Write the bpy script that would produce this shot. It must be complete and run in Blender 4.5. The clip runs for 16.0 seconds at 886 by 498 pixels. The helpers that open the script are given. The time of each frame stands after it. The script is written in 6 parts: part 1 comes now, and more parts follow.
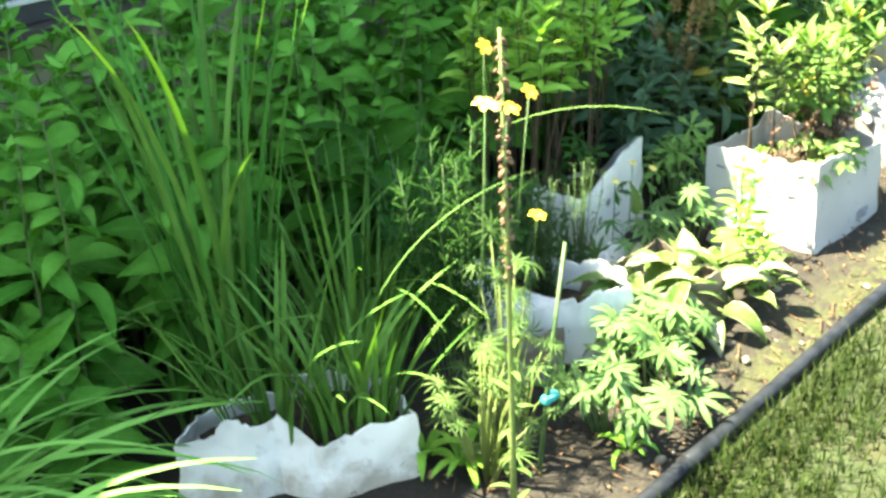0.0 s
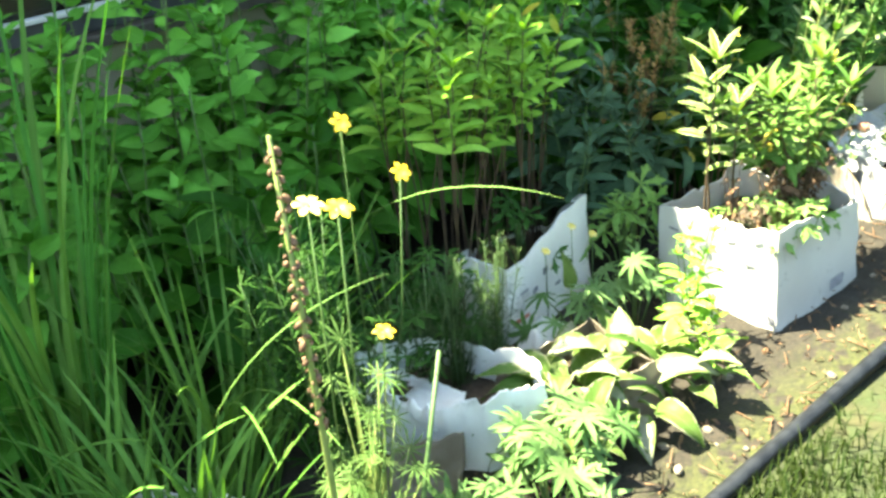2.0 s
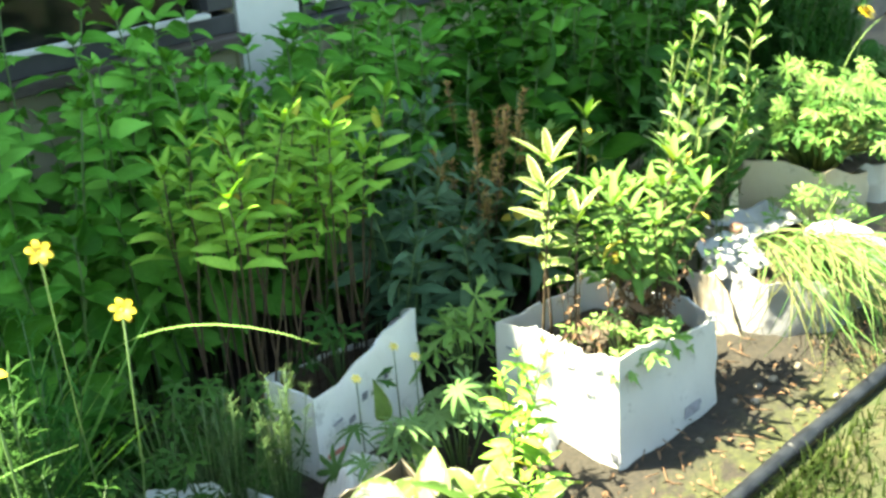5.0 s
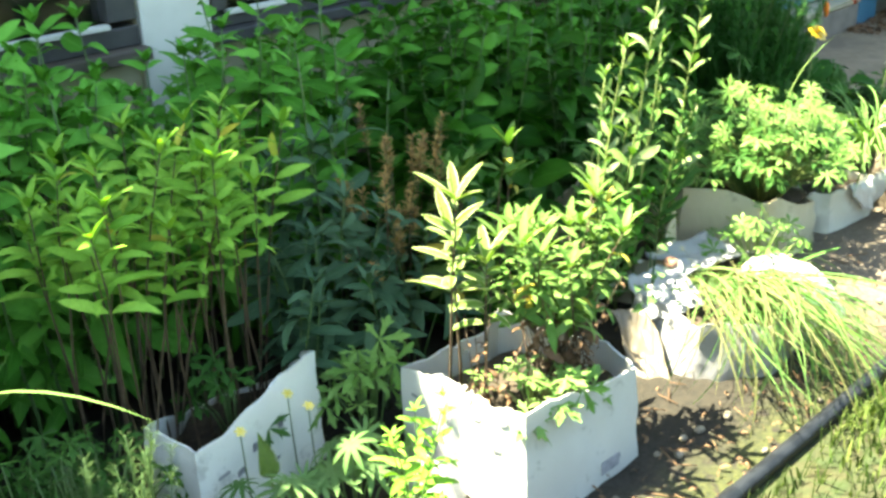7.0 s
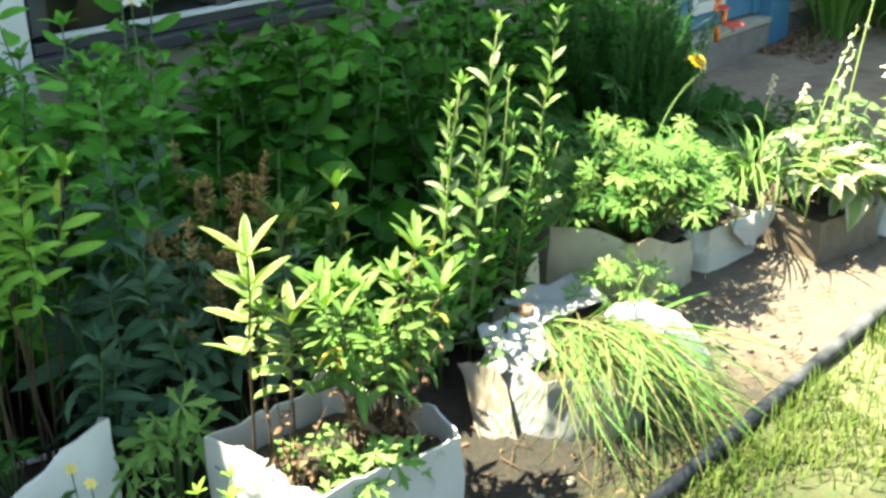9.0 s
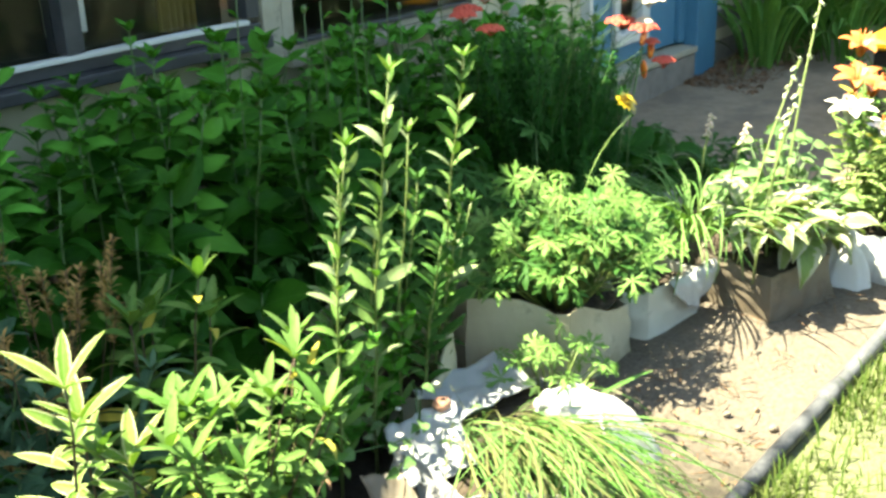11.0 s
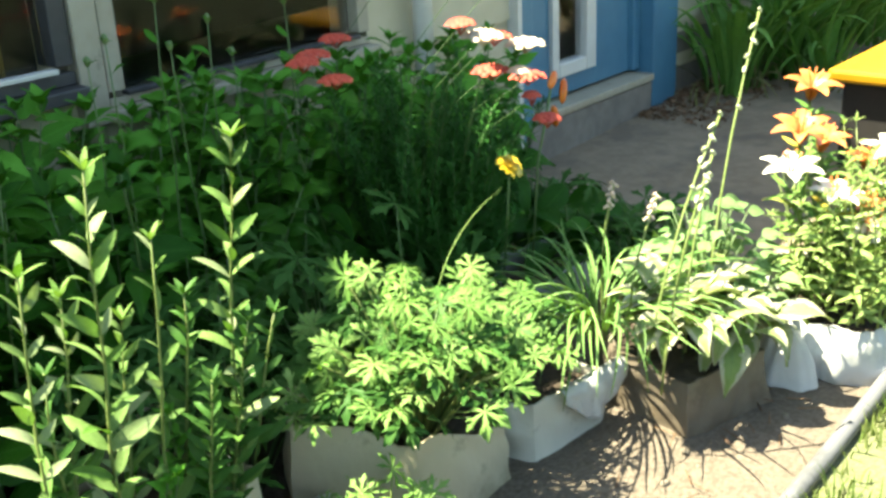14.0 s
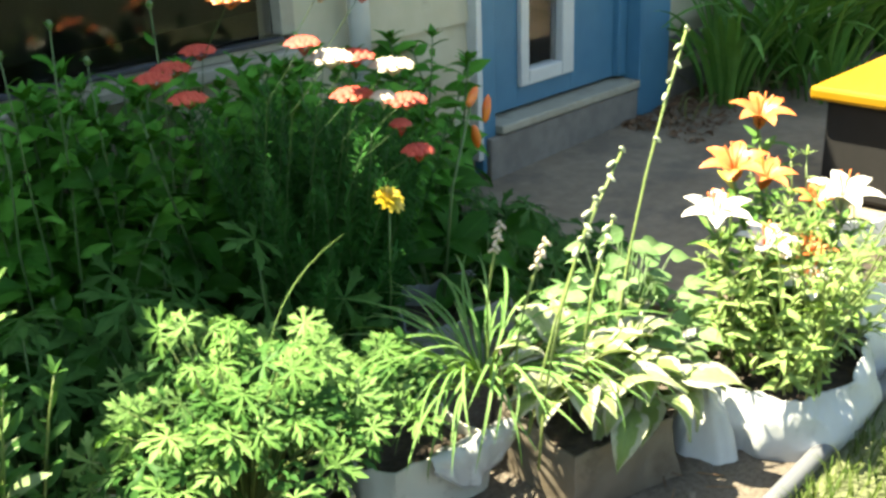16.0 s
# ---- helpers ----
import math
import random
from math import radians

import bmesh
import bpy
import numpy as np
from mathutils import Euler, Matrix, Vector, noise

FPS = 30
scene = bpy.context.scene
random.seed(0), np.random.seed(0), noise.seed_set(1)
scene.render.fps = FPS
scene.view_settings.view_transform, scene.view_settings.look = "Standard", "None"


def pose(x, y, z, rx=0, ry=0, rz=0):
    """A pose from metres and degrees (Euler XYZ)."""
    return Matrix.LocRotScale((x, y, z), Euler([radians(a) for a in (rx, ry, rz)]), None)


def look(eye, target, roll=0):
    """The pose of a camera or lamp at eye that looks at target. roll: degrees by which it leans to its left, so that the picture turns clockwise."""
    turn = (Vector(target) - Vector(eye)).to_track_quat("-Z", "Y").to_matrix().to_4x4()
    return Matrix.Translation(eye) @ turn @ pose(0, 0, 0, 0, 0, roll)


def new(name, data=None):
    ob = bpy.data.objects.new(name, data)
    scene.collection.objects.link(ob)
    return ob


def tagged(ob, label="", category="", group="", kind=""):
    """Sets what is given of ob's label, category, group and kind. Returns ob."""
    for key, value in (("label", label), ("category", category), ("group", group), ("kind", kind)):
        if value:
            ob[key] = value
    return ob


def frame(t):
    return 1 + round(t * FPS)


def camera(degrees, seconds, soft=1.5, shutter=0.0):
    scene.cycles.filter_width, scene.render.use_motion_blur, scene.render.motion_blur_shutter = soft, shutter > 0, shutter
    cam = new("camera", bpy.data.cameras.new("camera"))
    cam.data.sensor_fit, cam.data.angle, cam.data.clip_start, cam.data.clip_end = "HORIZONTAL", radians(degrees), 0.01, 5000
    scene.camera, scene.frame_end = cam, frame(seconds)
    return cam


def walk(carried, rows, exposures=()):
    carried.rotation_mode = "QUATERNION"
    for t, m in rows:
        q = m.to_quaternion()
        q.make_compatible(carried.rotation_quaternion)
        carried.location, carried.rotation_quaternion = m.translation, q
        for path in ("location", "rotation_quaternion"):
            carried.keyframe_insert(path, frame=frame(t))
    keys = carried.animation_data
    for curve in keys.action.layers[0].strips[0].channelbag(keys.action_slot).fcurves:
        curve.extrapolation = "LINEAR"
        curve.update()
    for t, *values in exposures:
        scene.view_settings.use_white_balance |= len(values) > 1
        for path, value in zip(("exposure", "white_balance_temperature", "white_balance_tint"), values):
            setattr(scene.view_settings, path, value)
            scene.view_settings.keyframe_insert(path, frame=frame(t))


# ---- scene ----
cam = camera(44.2, 16.0, soft=3.0)
PATH = [
    (0, (0.119, -0.43, 1.524), (1.344, 0.882, 0.644), -3.6),
    (0.5, (0.218, -0.379, 1.528), (1.451, 0.919, 0.636), -3.5),
    (1, (0.362, -0.327, 1.519), (1.588, 0.975, 0.623), -3.9),
    (1.5, (0.51, -0.331, 1.509), (1.704, 1.003, 0.617), -3.7),
    (2, (0.653, -0.399, 1.531), (1.804, 0.98, 0.652), -5.1),
    (2.5, (0.73, -0.375, 1.526), (1.915, 0.989, 0.668), -4.6),
    (3, (0.808, -0.347, 1.534), (2.029, 0.992, 0.686), -4.1),
    (3.5, (0.911, -0.323, 1.521), (2.154, 1.005, 0.69), -4.0),
    (4, (0.985, -0.357, 1.513), (2.228, 0.987, 0.708), -3.5),
    (4.2, (1.01, -0.365, 1.498), (2.261, 0.981, 0.709), -3.7),
    (6.5, (1.335, -0.314, 1.488), (2.605, 1.018, 0.704), -2.3),
    (7, (1.388, -0.32, 1.493), (2.67, 0.996, 0.701), -2.0),
    (7.5, (1.493, -0.341, 1.496), (2.768, 0.977, 0.697), -1.8),
    (8, (1.598, -0.365, 1.498), (2.879, 0.945, 0.698), -1.3),
    (8.5, (1.696, -0.363, 1.492), (3.001, 0.923, 0.692), -1.0),
    (9, (1.754, -0.376, 1.496), (3.09, 0.89, 0.714), -1.1),
    (9.5, (1.847, -0.303, 1.48), (3.229, 0.921, 0.711), -0.9),
    (9.7, (1.858, -0.292, 1.472), (3.259, 0.919, 0.715), -1.0),
    (11.8, (2.313, -0.031, 1.429), (3.761, 1.139, 0.699), -2.0),
    (12, (2.348, -0.008, 1.437), (3.806, 1.146, 0.7), -1.7),
    (12.5, (2.429, 0.038, 1.433), (3.908, 1.167, 0.701), -1.6),
    (13, (2.569, 0.008, 1.434), (4.023, 1.171, 0.703), -2.0),
    (13.5, (2.704, -0.069, 1.43), (4.121, 1.141, 0.703), -2.4),
    (14, (2.808, -0.081, 1.415), (4.225, 1.132, 0.693), -2.8),
    (14.5, (2.946, -0.093, 1.403), (4.346, 1.135, 0.673), -2.6),
    (15, (3.059, -0.099, 1.406), (4.45, 1.131, 0.662), -2.4),
    (15.5, (3.165, -0.123, 1.415), (4.535, 1.124, 0.661), -2.1),
    (16, (3.279, -0.171, 1.415), (4.615, 1.115, 0.667), -2.0),
]
walk(cam, [(t, look(eye, target, roll)) for t, eye, target, roll in PATH], [(0.0, 3.76, 8500, -4), (4.2, 3.62, 8750, -8), (7.0, 3.66, 8500, -7), (9.5, 3.13, 8200, -6), (12.5, 3.12, 8350, -6), (16.0, 2.80, 8150, -3)])

# ---- sky and sun ----
SUN_WAY = Vector((0.29, -0.43, -1.0)).normalized()
world = bpy.data.worlds.new("sky")
scene.world = world
world.use_nodes = True
wn = world.node_tree.nodes
sky = wn.new("ShaderNodeTexSky")
sky.sky_type = "NISHITA"
sky.sun_disc = False
sky.sun_elevation = math.asin(-SUN_WAY.z)
sky.sun_rotation = math.atan2(-SUN_WAY.x, -SUN_WAY.y)
world.node_tree.links.new(sky.outputs["Color"], wn["Background"].inputs["Color"])
wn["Background"].inputs["Strength"].default_value = 0.082
sun_data = bpy.data.lights.new("sun", "SUN")
sun_data.energy, sun_data.angle, sun_data.color = 5.0, radians(0.5), (1.0, 0.965, 0.89)
sun = new("sun", sun_data)
sun.matrix_basis = Matrix.Translation((0, 0, 8)) @ SUN_WAY.to_track_quat("-Z", "Y").to_matrix().to_4x4()

# ---- plan ----
SLOPE = 0.035          # the ground rises along the house
WALL = 2.225           # the face of the house wall
HOSE = 0.585


def gz(x):
    return SLOPE * max(-4.0, min(12.0, x))


# ---- materials ----
def nodes_of(name):
    m = bpy.data.materials.new(name)
    m.use_nodes = True
    t = m.node_tree
    return m, t, t.nodes["Principled BSDF"], t.nodes["Material Output"]


def add(t, kind, **inputs):
    n = t.nodes.new(kind)
    for k, v in inputs.items():
        n.inputs[k.replace("_", " ")].default_value = v
    return n


def mixer(t, fac, a, b, blend="MIX"):
    n = t.nodes.new("ShaderNodeMix")
    n.data_type, n.blend_type = "RGBA", blend
    for slot, v in ((0, fac), (6, a), (7, b)):
        if isinstance(v, (int, float)):
            n.inputs[slot].default_value = v
        elif isinstance(v, tuple):
            n.inputs[slot].default_value = (*v[:3], 1)
        else:
            t.links.new(v, n.inputs[slot])
    return n.outputs[2]


def maths(t, op, a, b=0.0, c=0.0):
    n = t.nodes.new("ShaderNodeMath")
    n.operation = op
    for slot, v in enumerate((a, b, c)):
        if isinstance(v, (int, float)):
            n.inputs[slot].default_value = v
        else:
            t.links.new(v, n.inputs[slot])
    return n.outputs[0]


def ramp(t, v, lo, hi):
    n = t.nodes.new("ShaderNodeMapRange")
    n.interpolation_type = "SMOOTHSTEP"
    n.inputs["From Min"].default_value, n.inputs["From Max"].default_value = lo, hi
    t.links.new(v, n.inputs["Value"])
    return n.outputs["Result"]


def noise_of(t, scale, detail=3.0, rough=0.55, coords="Object"):
    c = t.nodes.new("ShaderNodeTexCoord")
    n = add(t, "ShaderNodeTexNoise", Scale=scale, Detail=detail, Roughness=rough)
    t.links.new(c.outputs[coords], n.inputs["Vector"])
    return n.outputs["Fac"]


def bump_of(t, p, height, strength, distance):
    b = add(t, "ShaderNodeBump", Strength=strength, Distance=distance)
    t.links.new(height, b.inputs["Height"])
    t.links.new(b.outputs["Normal"], p.inputs["Normal"])


def leaf_material(name, dark, light, vein, thin=0.3, rough=0.45, island=False, margin=None, margin_at=0.25, yellow=0.0, streak=False):
    """A leaf: colour that differs from leaf to leaf, veins, mottling, light that comes through."""
    m, t, p, out = nodes_of(name)
    if island:
        rnd = t.nodes.new("ShaderNodeNewGeometry").outputs["Random Per Island"]
    else:
        rnd = t.nodes.new("ShaderNodeObjectInfo").outputs["Random"]
    col = mixer(t, rnd, dark, light)
    uv = t.nodes.new("ShaderNodeSeparateXYZ")
    t.links.new(t.nodes.new("ShaderNodeUVMap").outputs["UV"], uv.inputs[0])
    u, v = uv.outputs[0], uv.outputs[1]
    off = maths(t, "ABSOLUTE", maths(t, "SUBTRACT", u, 0.5))
    mott = noise_of(t, 9.0, 4.0)
    if margin:
        edge = maths(t, "ADD", off, maths(t, "MULTIPLY", maths(t, "SUBTRACT", mott, 0.5), 0.5))
        col = mixer(t, ramp(t, edge, margin_at - 0.02, margin_at + 0.02), col, margin)
    rib = ramp(t, off, 0.045, 0.012)
    wave = maths(t, "SINE", maths(t, "MULTIPLY", maths(t, "SUBTRACT", v, maths(t, "MULTIPLY", off, 0.55)), 70.0))
    side = ramp(t, wave, 0.75, 1.0)
    if streak:
        side = ramp(t, maths(t, "SINE", maths(t, "MULTIPLY", u, 40.0)), 0.2, 1.0)
    marks = maths(t, "MAXIMUM", rib, maths(t, "MULTIPLY", side, 0.4))
    col = mixer(t, maths(t, "MULTIPLY", marks, 0.5), col, vein)
    col = mixer(t, maths(t, "MULTIPLY", ramp(t, mott, 0.35, 0.75), 0.35), col, tuple(0.6 * c for c in dark))
    if yellow:
        sick = ramp(t, rnd, 1.0 - yellow - 0.01, 1.0 - yellow + 0.01)
        col = mixer(t, maths(t, "MULTIPLY", sick, 0.85), col, (0.42, 0.33, 0.06))
    t.links.new(col, p.inputs["Base Color"])
    p.inputs["Roughness"].default_value = rough
    p.inputs["Specular IOR Level"].default_value = 0.07
    bump_of(t, p, marks, 0.35, 0.002)
    tr = t.nodes.new("ShaderNodeBsdfTranslucent")
    t.links.new(mixer(t, 1.0, col, (1.3, 1.5, 0.6), "MULTIPLY"), tr.inputs["Color"])
    ms = add(t, "ShaderNodeMixShader", Fac=0.5 * thin)
    t.links.new(p.outputs[0], ms.inputs[1])
    t.links.new(tr.outputs[0], ms.inputs[2])
    t.links.new(ms.outputs[0], out.inputs["Surface"])
    return m


def plain_material(name, a, b, scale=20.0, rough=0.6, metal=0.0, bump=0.3, dist=0.002, spots=None, spot_scale=6.0, spot_at=0.6, coords="Object", vary=0.0):
    """Two colours mixed by a noise at two scales, a fine relief, and stains."""
    m, t, p, out = nodes_of(name)
    fine, coarse = noise_of(t, scale, 5.0, coords=coords), noise_of(t, scale * 0.17, 3.0, coords=coords)
    f = ramp(t, maths(t, "ADD", maths(t, "MULTIPLY", fine, 0.5), maths(t, "MULTIPLY", coarse, 0.5)), 0.35, 0.65)
    col = mixer(t, f, a, b)
    if spots:
        s = ramp(t, noise_of(t, spot_scale, 5.0, 0.65, coords=coords), spot_at - 0.03, spot_at + 0.09)
        col = mixer(t, maths(t, "MULTIPLY", s, 0.8), col, spots)
    if vary:
        r = t.nodes.new("ShaderNodeObjectInfo").outputs["Random"]
        col = mixer(t, maths(t, "MULTIPLY", r, vary), col, tuple(0.4 * c for c in a))
    t.links.new(col, p.inputs["Base Color"])
    p.inputs["Roughness"].default_value, p.inputs["Metallic"].default_value = rough, metal
    if bump:
        bump_of(t, p, fine, bump, dist)
    return m


# Far broad leaves lightened, heart leaves darkened: shade level set in the colour.
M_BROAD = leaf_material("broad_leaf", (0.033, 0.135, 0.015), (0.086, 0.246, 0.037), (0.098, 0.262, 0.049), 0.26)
M_HEART_DIM = leaf_material("dimmed_heart_leaf", (0.010, 0.051, 0.005), (0.026, 0.091, 0.009), (0.031, 0.103, 0.016), 0.24)
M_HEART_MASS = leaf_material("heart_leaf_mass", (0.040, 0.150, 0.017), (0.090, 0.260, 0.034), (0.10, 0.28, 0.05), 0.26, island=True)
# Hedge green set very dark so that it reflects dark in the panes.
M_HEDGE = leaf_material("darkened_hedge", (0.010, 0.032, 0.012), (0.02, 0.05, 0.02), (0.02, 0.05, 0.02), 0.1, island=True)
M_BROAD_FAR_LIT = leaf_material("lightened_broad_leaf_mass", (0.066, 0.225, 0.028), (0.155, 0.40, 0.070), (0.17, 0.41, 0.09), 0.28, island=True)
M_WILLOW_MASS = leaf_material("yellow_green_leaf_mass", (0.150, 0.235, 0.060), (0.240, 0.310, 0.125), (0.16, 0.22, 0.08), 0.40, island=True)
M_PHLOX = leaf_material("phlox_leaf", (0.112, 0.261, 0.035), (0.228, 0.411, 0.065), (0.235, 0.415, 0.106), 0.34, yellow=0.015)
M_PALE = leaf_material("pale_phlox_leaf", (0.075, 0.15, 0.026), (0.15, 0.23, 0.055), (0.20, 0.26, 0.10), 0.3, margin=(0.34, 0.36, 0.20), margin_at=0.36, yellow=0.015)
M_WILLOW = leaf_material("yellow_green_leaf", (0.060, 0.140, 0.028), (0.125, 0.200, 0.060), (0.14, 0.21, 0.08), 0.40, yellow=0.02)
M_SPIRE = leaf_material("spire_leaf", (0.066, 0.149, 0.028), (0.149, 0.233, 0.079), (0.159, 0.233, 0.093), 0.42)
M_SPIRE_PALE = leaf_material("pale_spire_leaf", (0.159, 0.224, 0.093), (0.256, 0.299, 0.177), (0.233, 0.281, 0.163), 0.3)
M_GREY = leaf_material("blue_grey_leaf", (0.030, 0.069, 0.039), (0.061, 0.114, 0.066), (0.096, 0.140, 0.096), 0.2, 0.6)
M_BLADE = leaf_material("blade_leaf", (0.050, 0.135, 0.026), (0.115, 0.240, 0.052), (0.14, 0.28, 0.08), 0.3, 0.4, streak=True)
M_DAYLILY = leaf_material("daylily_leaf", (0.085, 0.235, 0.045), (0.185, 0.400, 0.090), (0.20, 0.42, 0.12), 0.34, 0.4, streak=True)
M_BLADE_DARK = leaf_material("dark_blade_leaf", (0.026, 0.115, 0.022), (0.060, 0.200, 0.038), (0.09, 0.24, 0.06), 0.25, 0.4, streak=True)
M_BLADE_LIGHT = leaf_material("light_blade_leaf", (0.080, 0.180, 0.045), (0.155, 0.250, 0.085), (0.20, 0.28, 0.12), 0.32, 0.45, streak=True)
M_STRAW = leaf_material("straw_blade", (0.106, 0.114, 0.041), (0.171, 0.171, 0.081), (0.162, 0.162, 0.081), 0.3, 0.5, streak=True)
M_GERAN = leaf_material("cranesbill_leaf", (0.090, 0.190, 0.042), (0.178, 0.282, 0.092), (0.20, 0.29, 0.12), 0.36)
# Darkened copy of the cranesbill green, with shade put into the colour.
M_GERAN_SHADE = leaf_material("shaded_cranesbill_leaf", (0.022, 0.069, 0.014), (0.045, 0.112, 0.026), (0.058, 0.131, 0.037), 0.25)
M_LUPIN = leaf_material("lupin_leaf", (0.061, 0.133, 0.040), (0.121, 0.203, 0.081), (0.152, 0.224, 0.111), 0.4)
M_HOSTA = leaf_material("hosta_leaf", (0.116, 0.185, 0.049), (0.234, 0.268, 0.127), (0.127, 0.175, 0.078), 0.3, margin=(0.322, 0.317, 0.244), margin_at=0.30)
M_HOSTA_GREEN = leaf_material("green_hosta_leaf", (0.041, 0.089, 0.019), (0.097, 0.146, 0.041), (0.106, 0.146, 0.065), 0.3, margin=(0.235, 0.244, 0.162), margin_at=0.45)
M_HOSTA_WHITE = leaf_material("white_hosta_leaf", (0.194, 0.205, 0.137), (0.293, 0.288, 0.234), (0.194, 0.224, 0.146), 0.3, margin=(0.088, 0.142, 0.038), margin_at=0.36)
M_ROUND = leaf_material("round_leaf", (0.066, 0.142, 0.045), (0.162, 0.246, 0.110), (0.195, 0.274, 0.142), 0.3)
# M_FEATHER is set very dark, shade over the plants put into its green.
M_FEATHER = leaf_material("feathery_leaf", (0.009, 0.037, 0.006), (0.024, 0.063, 0.012), (0.024, 0.060, 0.012), 0.25, 0.7, island=True)
M_FEATHER_LIGHT = leaf_material("light_feathery_leaf", (0.055, 0.115, 0.030), (0.115, 0.180, 0.060), (0.10, 0.15, 0.05), 0.4, 0.6)
M_FEATHER_DARK = leaf_material("dark_feathery_leaf", (0.016, 0.073, 0.014), (0.034, 0.118, 0.022), (0.030, 0.102, 0.021), 0.2, 0.7, island=True)
M_FEATHER_FINE = leaf_material("misty_feathery_leaf", (0.022, 0.045, 0.016), (0.045, 0.076, 0.027), (0.045, 0.068, 0.027), 0.3, 0.7, island=True)
# Mossy copy of the lawn grass, dimmed in colour to hold back sunlit brightness.
M_GRASS_DIM = leaf_material("mossy_dimmed_grass", (0.007, 0.019, 0.004), (0.024, 0.036, 0.008), (0.028, 0.039, 0.008), 0.3, 0.5, island=True)
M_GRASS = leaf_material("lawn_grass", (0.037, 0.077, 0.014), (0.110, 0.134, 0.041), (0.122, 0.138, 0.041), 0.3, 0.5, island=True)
M_STEM = plain_material("green_stem", (0.042, 0.096, 0.024), (0.078, 0.132, 0.042), 60.0, 0.55)
M_STEM_DARK = plain_material("dark_stem", (0.03, 0.07, 0.02), (0.05, 0.10, 0.03), 60.0, 0.6)
M_STEM_LIGHT = plain_material("pale_stem", (0.106, 0.158, 0.038), (0.163, 0.202, 0.067), 60.0, 0.5)
M_STEM_BROWN = plain_material("brown_stem", (0.035, 0.020, 0.010), (0.077, 0.049, 0.028), 50.0, 0.75)
M_DEAD = plain_material("dead_leaf", (0.084, 0.039, 0.018), (0.180, 0.102, 0.051), 40.0, 0.8, vary=0.5)
M_PLUME = plain_material("faded_plume", (0.20, 0.115, 0.030), (0.33, 0.21, 0.07), 60.0, 0.85)
M_POD = plain_material("seed_pod", (0.078, 0.036, 0.018), (0.192, 0.114, 0.066), 90.0, 0.8, vary=0.4)
M_ORANGE = plain_material("orange_petal", (0.518, 0.086, 0.011), (0.576, 0.158, 0.022), 30.0, 0.45, bump=0.1)
M_LILY = plain_material("lily_petal", (0.461, 0.100, 0.020), (0.507, 0.215, 0.070), 22.0, 0.45, bump=0.1)
M_WHITE_PETAL = plain_material("white_petal", (0.461, 0.438, 0.380), (0.495, 0.484, 0.449), 30.0, 0.45, bump=0.1)
M_YELLOW = plain_material("yellow_petal", (0.461, 0.288, 0.012), (0.518, 0.380, 0.035), 40.0, 0.5, bump=0.1)
M_PALE_YELLOW = plain_material("pale_yellow_petal", (0.495, 0.380, 0.069), (0.507, 0.426, 0.138), 40.0, 0.5, bump=0.1)
M_RED = plain_material("red_flower", (0.30, 0.022, 0.014), (0.42, 0.06, 0.03), 120.0, 0.7, bump=0.6)
M_CREAM = plain_material("cream_flower", (0.461, 0.334, 0.242), (0.495, 0.415, 0.317), 120.0, 0.7, bump=0.6)
M_PINK = plain_material("pink_bud", (0.380, 0.288, 0.242), (0.449, 0.380, 0.323), 80.0, 0.6)
M_BUD = plain_material("pale_bud", (0.300, 0.346, 0.196), (0.438, 0.438, 0.346), 80.0, 0.55)
M_SOIL = plain_material("potting_soil", (0.018, 0.012, 0.008), (0.06, 0.042, 0.028), 45.0, 0.95, bump=1.0, dist=0.01)


def bag_material(name, a, b, dirt, dirt_at, rough=0.42):
    """Plastic sheet: creases, grime near the ground, grey blotches where a print has worn off."""
    m, t, p, out = nodes_of(name)
    fine = noise_of(t, 14.0, 6.0, 0.6)
    crease = noise_of(t, 5.0, 2.0, 0.4)
    col = mixer(t, ramp(t, crease, 0.3, 0.7), a, b)
    c = t.nodes.new("ShaderNodeTexCoord")
    sep = t.nodes.new("ShaderNodeSeparateXYZ")
    t.links.new(c.outputs["Object"], sep.inputs[0])
    splash = maths(t, "ADD", maths(t, "MULTIPLY", sep.outputs[2], -2.2), fine)
    col = mixer(t, maths(t, "MULTIPLY", ramp(t, splash, dirt_at, dirt_at + 0.35), 0.75), col, dirt)
    col = mixer(t, maths(t, "MULTIPLY", ramp(t, noise_of(t, 11.0, 5.0, 0.7), 0.58, 0.68), 0.5), col, tuple(0.45 * v for v in a))
    t.links.new(col, p.inputs["Base Color"])
    p.inputs["Roughness"].default_value = rough
    ridge = maths(t, "ABSOLUTE", maths(t, "SUBTRACT", noise_of(t, 8.0, 3.0, 0.5), 0.5))
    bump_of(t, p, maths(t, "ADD", fine, maths(t, "MULTIPLY", ridge, 3.0)), 0.35, 0.009)
    tr = add(t, "ShaderNodeBsdfTranslucent")
    t.links.new(col, tr.inputs["Color"])
    ms = add(t, "ShaderNodeMixShader", Fac=0.15)
    t.links.new(p.outputs[0], ms.inputs[1])
    t.links.new(tr.outputs[0], ms.inputs[2])
    t.links.new(ms.outputs[0], out.inputs["Surface"])
    return m


# M_BAG dimmed for sunlit bags; the two whites below brightened for shaded ones.
M_BAG = bag_material("white_plastic_bag", (0.429, 0.429, 0.436), (0.507, 0.507, 0.507), (0.195, 0.162, 0.123), 0.50)
M_BAG_DIRTY = bag_material("soiled_plastic_bag", (0.700, 0.700, 0.700), (0.800, 0.800, 0.800), (0.300, 0.240, 0.180), 0.24)
M_BAG_BRIGHT = bag_material("brightened_plastic_bag", (0.680, 0.680, 0.690), (0.770, 0.770, 0.770), (0.300, 0.250, 0.190), 0.52)
